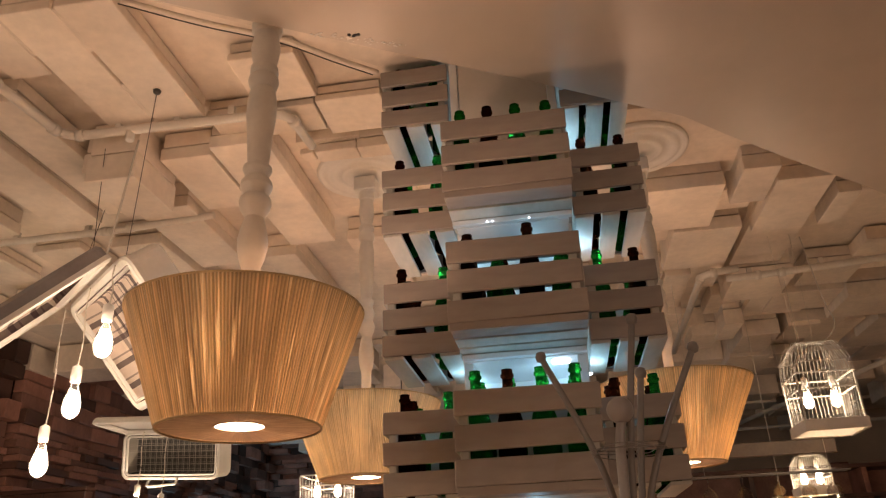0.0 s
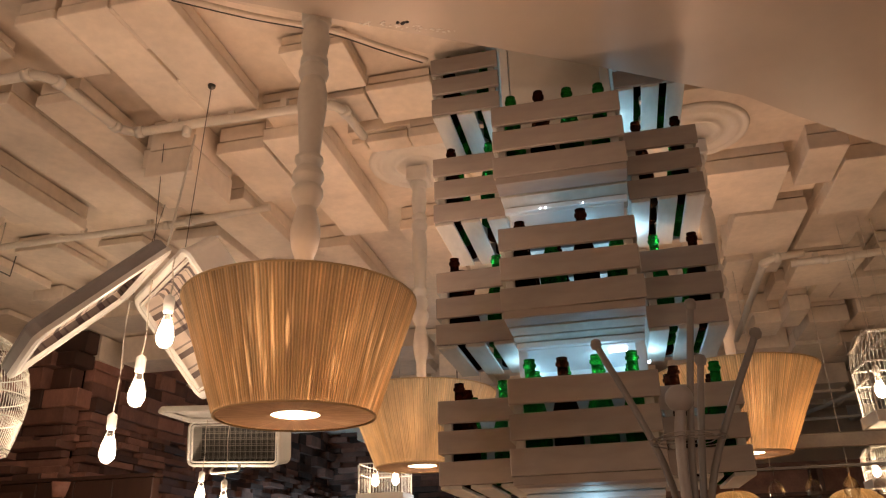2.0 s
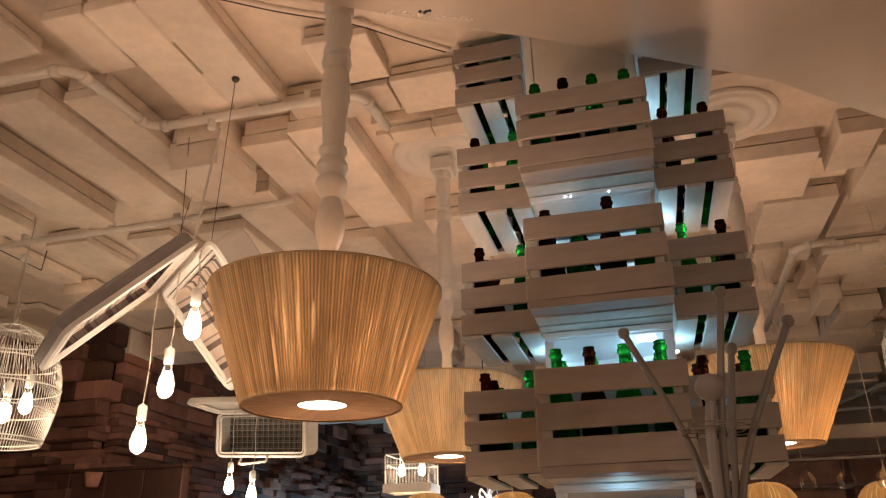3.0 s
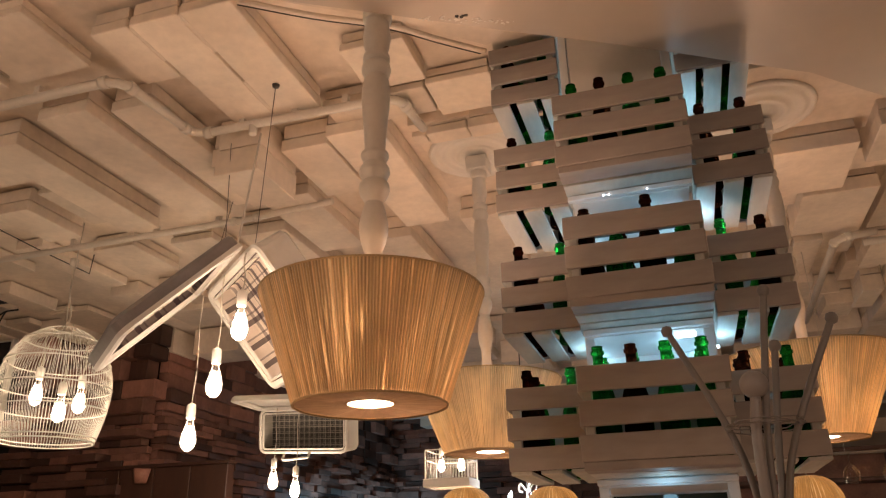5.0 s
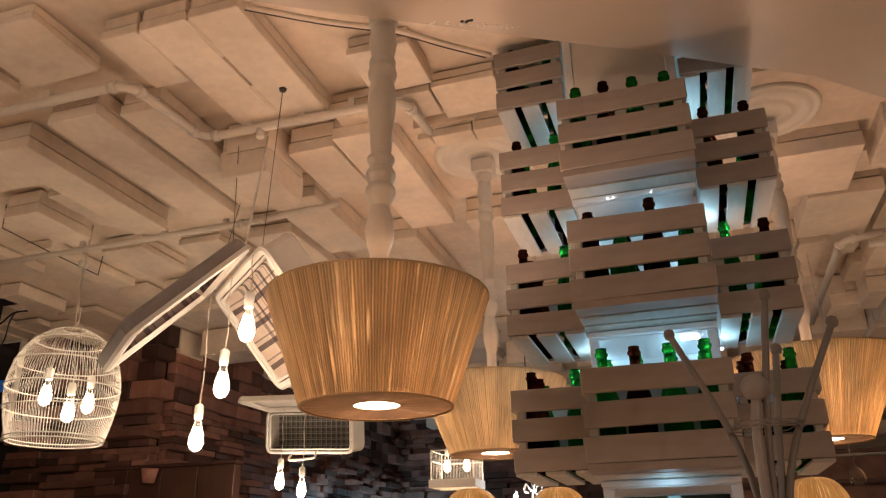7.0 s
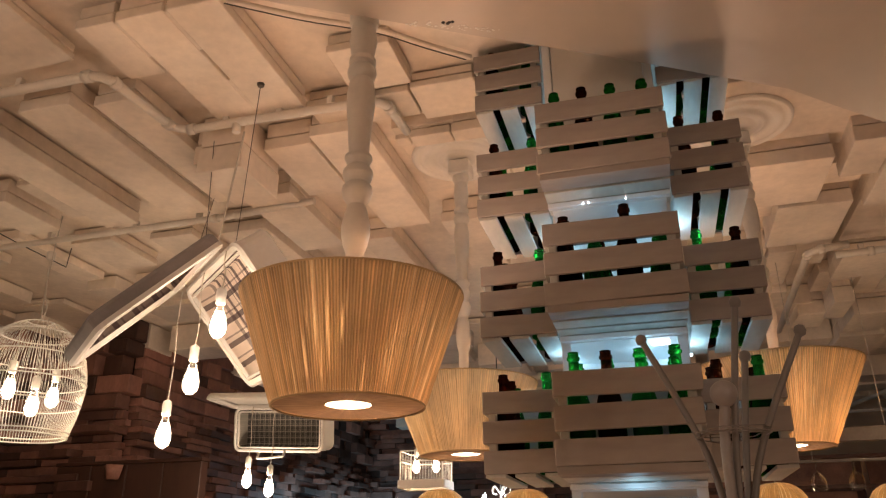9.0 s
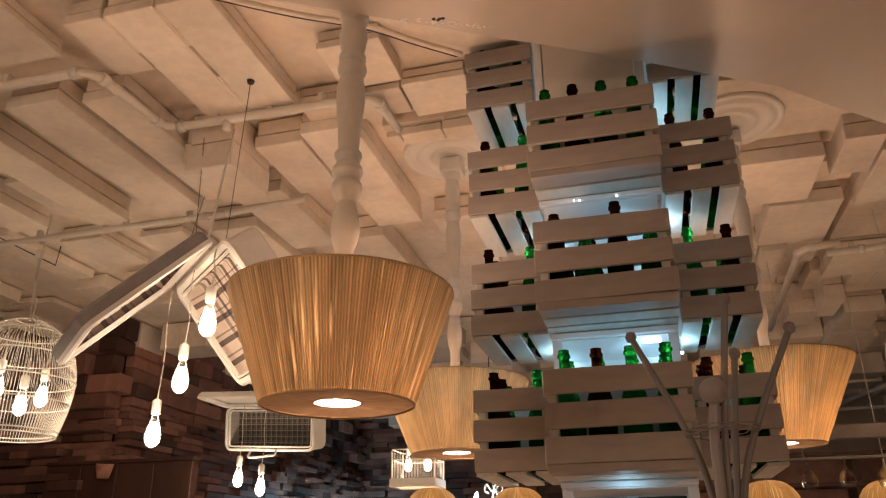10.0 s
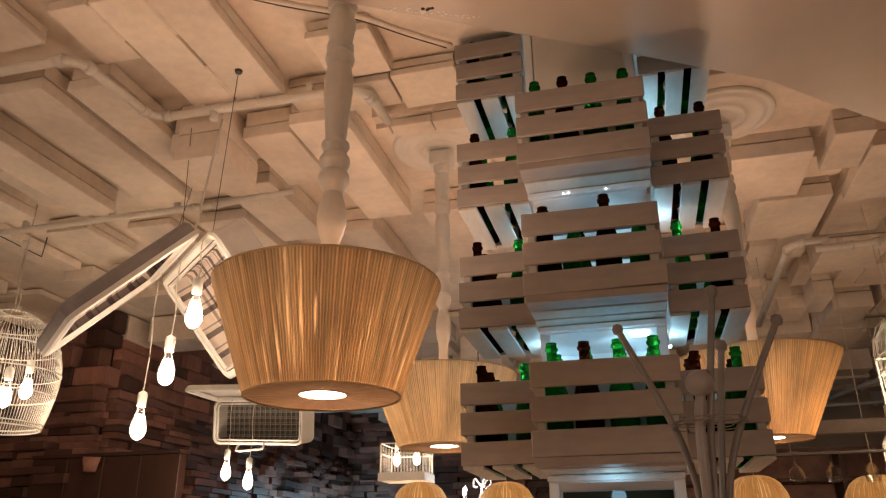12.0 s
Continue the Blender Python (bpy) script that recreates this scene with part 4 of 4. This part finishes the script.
M_RATTAN = thread("woven_rattan", (0.55, 0.34, 0.13), 0.4)
for x, y, z in ((-1.07, 4.5, 1.825), (-0.545, 4.5, 1.81), (0.83, 4.5, 1.805), (1.43, 4.5, 1.79)):
    rattan(x, y, z, 0.17, 0.22, 1.2)
# unseen rattan lamp added behind the camera as fill for the crate fronts
rattan(-0.6, -1.6, 1.95, 0.20, 0.24, 8)
# unseen bulbs, added out of view to brighten soffit, upper panel and crates
for x, y, z, watts in ((-2.3, 0.0, 1.75, 6.5), (-2.1, -0.25, 1.87, 6.5), (-2.45, 0.0, 1.95, 6.5), (1.7, -0.7, 1.80, 7.5), (1.45, -0.95, 1.92, 7.5)):
    hanging_bulb(x, y, z, Z_SOF, watts)

# ---- glass rack over the bar ----
RK = thing("glass_rack", (1.22, 4.1, 1.87), "hanging bar rack with upturned wine glasses", "rack")
part("valance", box(B(), -0.28, 0.42, 0.0, 0.02, 0.09, 0.16, 0.004), M_VALANCE, RK, "dull brown wooden valance")
for yy in (-0.028, 0.028):
    part("rail", tube(B(), [(-0.32, yy, 0.0), (0.45, yy, 0.0)], 0.004, 8), M_ROD, RK)
for dx in (-0.25, 0.36):
    part("hanger", tube(B(), [(dx, 0, 0.0), (dx, 0.0, Z_CEIL - 1.88)], 0.0015, 6), M_CABLE, RK)
for dx in (-0.24, -0.07, 0.10, 0.24, 0.36):
    g = tagged(part("wine_glass", lathe(B(), [(0.036, 0.012), (0.036, 0.008), (0.004, 0.004), (0.0035, -0.05), (0.02, -0.06), (0.036, -0.085), (0.038, -0.11), (0.031, -0.14)], 18, cap=False), M_WINEGLASS), "clear wine glass hanging upside down in the rack", "wine glass", "glasses in the rack")
    g.location = (1.22 + dx, 4.1, 1.868)

# ---- white chandelier ----
CH = thing("chandelier", (-0.735, 4.7, 1.66), "small white scrolled chandelier with candle bulbs", "chandelier")
part("stem", lathe(B(), [(0.004, 0.0), (0.02, 0.02), (0.008, 0.05), (0.018, 0.08), (0.006, 0.12), (0.006, 0.16)], 12), M_WHITE, CH)
part("chain", tube(B(), [(0, 0, 0.16), (0, 0, Z_CEIL - 1.67)], 0.004, 6), M_WIRE, CH)
for k in range(5):
    a = 2 * math.pi * k / 5 + 0.3
    c, s_ = math.cos(a), math.sin(a)
    A = part("arm", tube(B(), bend([(0.01 * c, 0.01 * s_, 0.06), (0.06 * c, 0.06 * s_, 0.02), (0.12 * c, 0.12 * s_, 0.05), (0.13 * c, 0.13 * s_, 0.09)], 4), 0.005, 6), M_WHITE, CH)
    part("scroll", tube(B(), bend([(0.01 * c, 0.01 * s_, 0.15), (0.05 * c, 0.05 * s_, 0.19), (0.06 * c, 0.06 * s_, 0.15), (0.035 * c, 0.035 * s_, 0.14)], 4), 0.004, 6), M_WHITE, CH)
    part("candle_bulb", lathe(B(), [(0.004, 0.09), (0.005, 0.10), (0.010, 0.115), (0.007, 0.13), (0.001, 0.145)], 10, 0.13 * c, 0.13 * s_), M_LED, A, "glowing white candle bulb")
point_lamp("chandelier_light", (-0.735, 4.7, 1.75), 6, (0.85, 0.92, 1.0), 0.08)

# ---- wall screen, brown panel, far fittings ----
TV = thing("menu_screen", (-5.1, 4.22, 2.28), "dark wall-mounted menu screen with faint blue lines", "screen")
part("frame", box(B(), -0.55, 0.56, 0.0, 0.05, 0.0, 0.76, 0.006), M_WHITE, TV, "thin pale frame")
part("panel", box(B(), -0.53, 0.54, -0.006, -0.001, 0.02, 0.74), mat("black_screen", (0.015, 0.015, 0.02), 0.15, bump=0), TV, "black glass panel")
M_BLUE = glow("blue_screen_light", (0.05, 0.30, 1.0), 0.05)
for z, h2, x0, x1 in ((0.36, 0.09, 0.1, 0.5), (0.24, 0.03, 0.05, 0.48), (0.12, 0.02, 0.1, 0.40)):
    part("line_of_writing", box(B(), x0, x1, -0.012, -0.008, z, z + h2), M_BLUE, TV, "blue lit bar of writing")
BP = thing("brown_panel", (-3.185, 4.35, 0.0), "tall dark brown wooden panel standing before the block wall", "panel")
M_BROWNWOOD = mat("brown_wood_panel", (0.060, 0.027, 0.018), 0.5, var=0.25, scale=4, stretch=(2, 2, 0.3))
for k in range(4):
    part("plank", box(B(), -0.565 + 0.2825 * k, -0.565 + 0.2825 * (k + 1) - 0.004, -0.04, 0.04, 0.0, 2.03, 0.004), M_BROWNWOOD, BP)
part("top_rail", box(B(), -0.57, 0.57, -0.05, 0.05, 2.032, 2.055, 0.003), M_BROWNWOOD, BP)
tagged(part("wall_sconce", lathe(B(), [(0.05, 0.0), (0.075, 0.09)], 4, -3.25, 4.26), M_DARK), "small dark tapered wall fitting on the brown panel", "wall fitting").location = (0, 0, 1.93)
tagged(part("wall_vent", box(B(), 3.3, 3.5, Y1 - 0.03, Y1 - 0.002, 2.2, 2.5, 0.006), M_DARK), "small dark ventilation grille on the pale wall", "vent")

# ---- stacked wooden blocks on the dark walls ----
MESHES = []
for k in range(10):
    l2, h2, d2 = rng.uniform(0.14, 0.36), rng.uniform(0.035, 0.065), rng.uniform(0.03, 0.17)
    MESHES.append((mesh_of(box(B(), 0, l2, -d2, 0, 0, h2, 0.003), "block", M_DARK), l2, h2))
cladA = tagged(new("block_cladding_side"), "dark stacked wooden blocks of uneven depth covering the wall", "", "", "structure")
cladB = tagged(new("block_cladding_front"), "dark stacked wooden blocks of uneven depth covering the wall", "", "", "structure")
rest_v, rest_f = [], []


def far_block(x0, x1, y0, y1, z0, z1):
    k = len(rest_v)
    rest_v.extend((x, y, z) for z in (z0, z1) for x, y in ((x0, y0), (x1, y0), (x1, y1), (x0, y1)))
    rest_f.extend(tuple(k + i for i in f) for f in ((3, 2, 1, 0), (4, 5, 6, 7), (0, 1, 5, 4), (1, 2, 6, 5), (2, 3, 7, 6), (3, 0, 4, 7)))


count = 0
z = 1.55
while z < 3.04:
    hrow = rng.uniform(0.08, 0.13) if z > 2.5 else rng.uniform(0.04, 0.065)
    y = 4.5
    while y < 9.2:
        l2 = rng.uniform(0.14, 0.38)
        d2 = rng.choice((0.03, 0.05, 0.07, 0.10, 0.14)) * rng.uniform(0.8, 1.2)
        if y < 6.4 and count < 290 and z > 1.7:
            me = rng.choice(MESHES)
            ob = new("block", me[0])
            ob.parent = cladA
            ob.matrix_local = Matrix.LocRotScale((-3.40, y, z), Euler((0, 0, radians(90 + rng.uniform(-5, 5)))), (l2 / me[1], 1, (hrow - 0.004) / me[2]))
            count += 1
        else:
            far_block(-3.40, -3.40 + d2, y, y + l2 - 0.004, z, z + hrow - 0.004)
        y += l2
    z += hrow
z = 1.4
while z < 3.04:
    hrow = rng.uniform(0.05, 0.08)
    x = -3.38
    while x < -0.1:
        l2 = rng.uniform(0.18, 0.42)
        far_block(x, x + l2 - 0.005, 9.2 - rng.choice((0.03, 0.06, 0.1, 0.15)), 9.22, z, z + hrow - 0.005)
        x += l2
    z += hrow
setting("wall_block_back", box(B(), -3.39, -0.1, 9.221, 9.39, 0, Z_CEIL - 0.002), M_DARKWALL, "dark wall carrying stacked wooden blocks")
me = bpy.data.meshes.new("block_rest")
me.from_pydata(rest_v, [], rest_f)
me.materials.append(M_DARK)
tagged(new("block_rest", me), "further dark wooden blocks along the wall", "blocks", "", "stuff")
z = 1.6
n = 0
while z < 3.04:
    hrow = rng.uniform(0.10, 0.16) if z > 2.38 else rng.uniform(0.045, 0.07)
    x = -4.6
    while x < -3.42:
        l2 = rng.uniform(0.16, 0.4)
        d2 = rng.choice((0.04, 0.08, 0.13, 0.2)) * rng.uniform(0.8, 1.2)
        me = rng.choice(MESHES)
        ob = new("block", me[0])
        ob.parent = cladB
        ob.matrix_local = Matrix.LocRotScale((x, 4.5, z), Euler((0, 0, radians(rng.uniform(-5, 5)))), (min(l2, -3.40 - x + rng.uniform(0, 0.1)) / me[1], rng.uniform(0.7, 1.8), (hrow - 0.004) / me[2]))
        x += l2
    z += hrow

# unseen cool light strip, added low on the block wall for the sheen on its blocks
WS = thing("unseen_wall_strip", (-3.2, 7.7, 1.84), "unseen cool white light strip added to brighten the dark block wall", "light")
part("profile", box(B(), -0.02, 0.02, -0.9, 0.9, -0.02, 0.0, 0.002), M_GREY, WS)
part("strip", box(B(), -0.008, 0.008, -0.88, 0.88, 0.001, 0.006), M_LED, WS, "glowing cool strip")
part("bracket", box(B(), -0.20, -0.02, -0.02, 0.02, -0.016, -0.004), M_GREY, WS)
for y in (7.0, 7.9, 8.7):
    point_lamp("wall_strip_light", (-3.08, y, 1.88), 5.0, COOL, 0.05)

# dark bar shelving on the far side
BS = thing("bar_cabinet", (2.3, 6.4, 0.0), "dark wooden bar cabinet with open shelves", "cabinet")
part("back", box(B(), -2.3, 2.0, 0.3, 0.34, 0.0, 2.12), M_DARK, BS)
for k in range(6):
    part("upright", box(B(), -2.3 + 0.85 * k, -2.26 + 0.85 * k, 0.0, 0.298, 0.0, 2.12, 0.003), M_DARK, BS)
for z in (0.9, 1.25, 1.6, 1.9, 2.12):
    part("shelf", box(B(), -2.3, 2.0, -0.01, 0.298, z, z + 0.03, 0.003), M_DARK, BS)
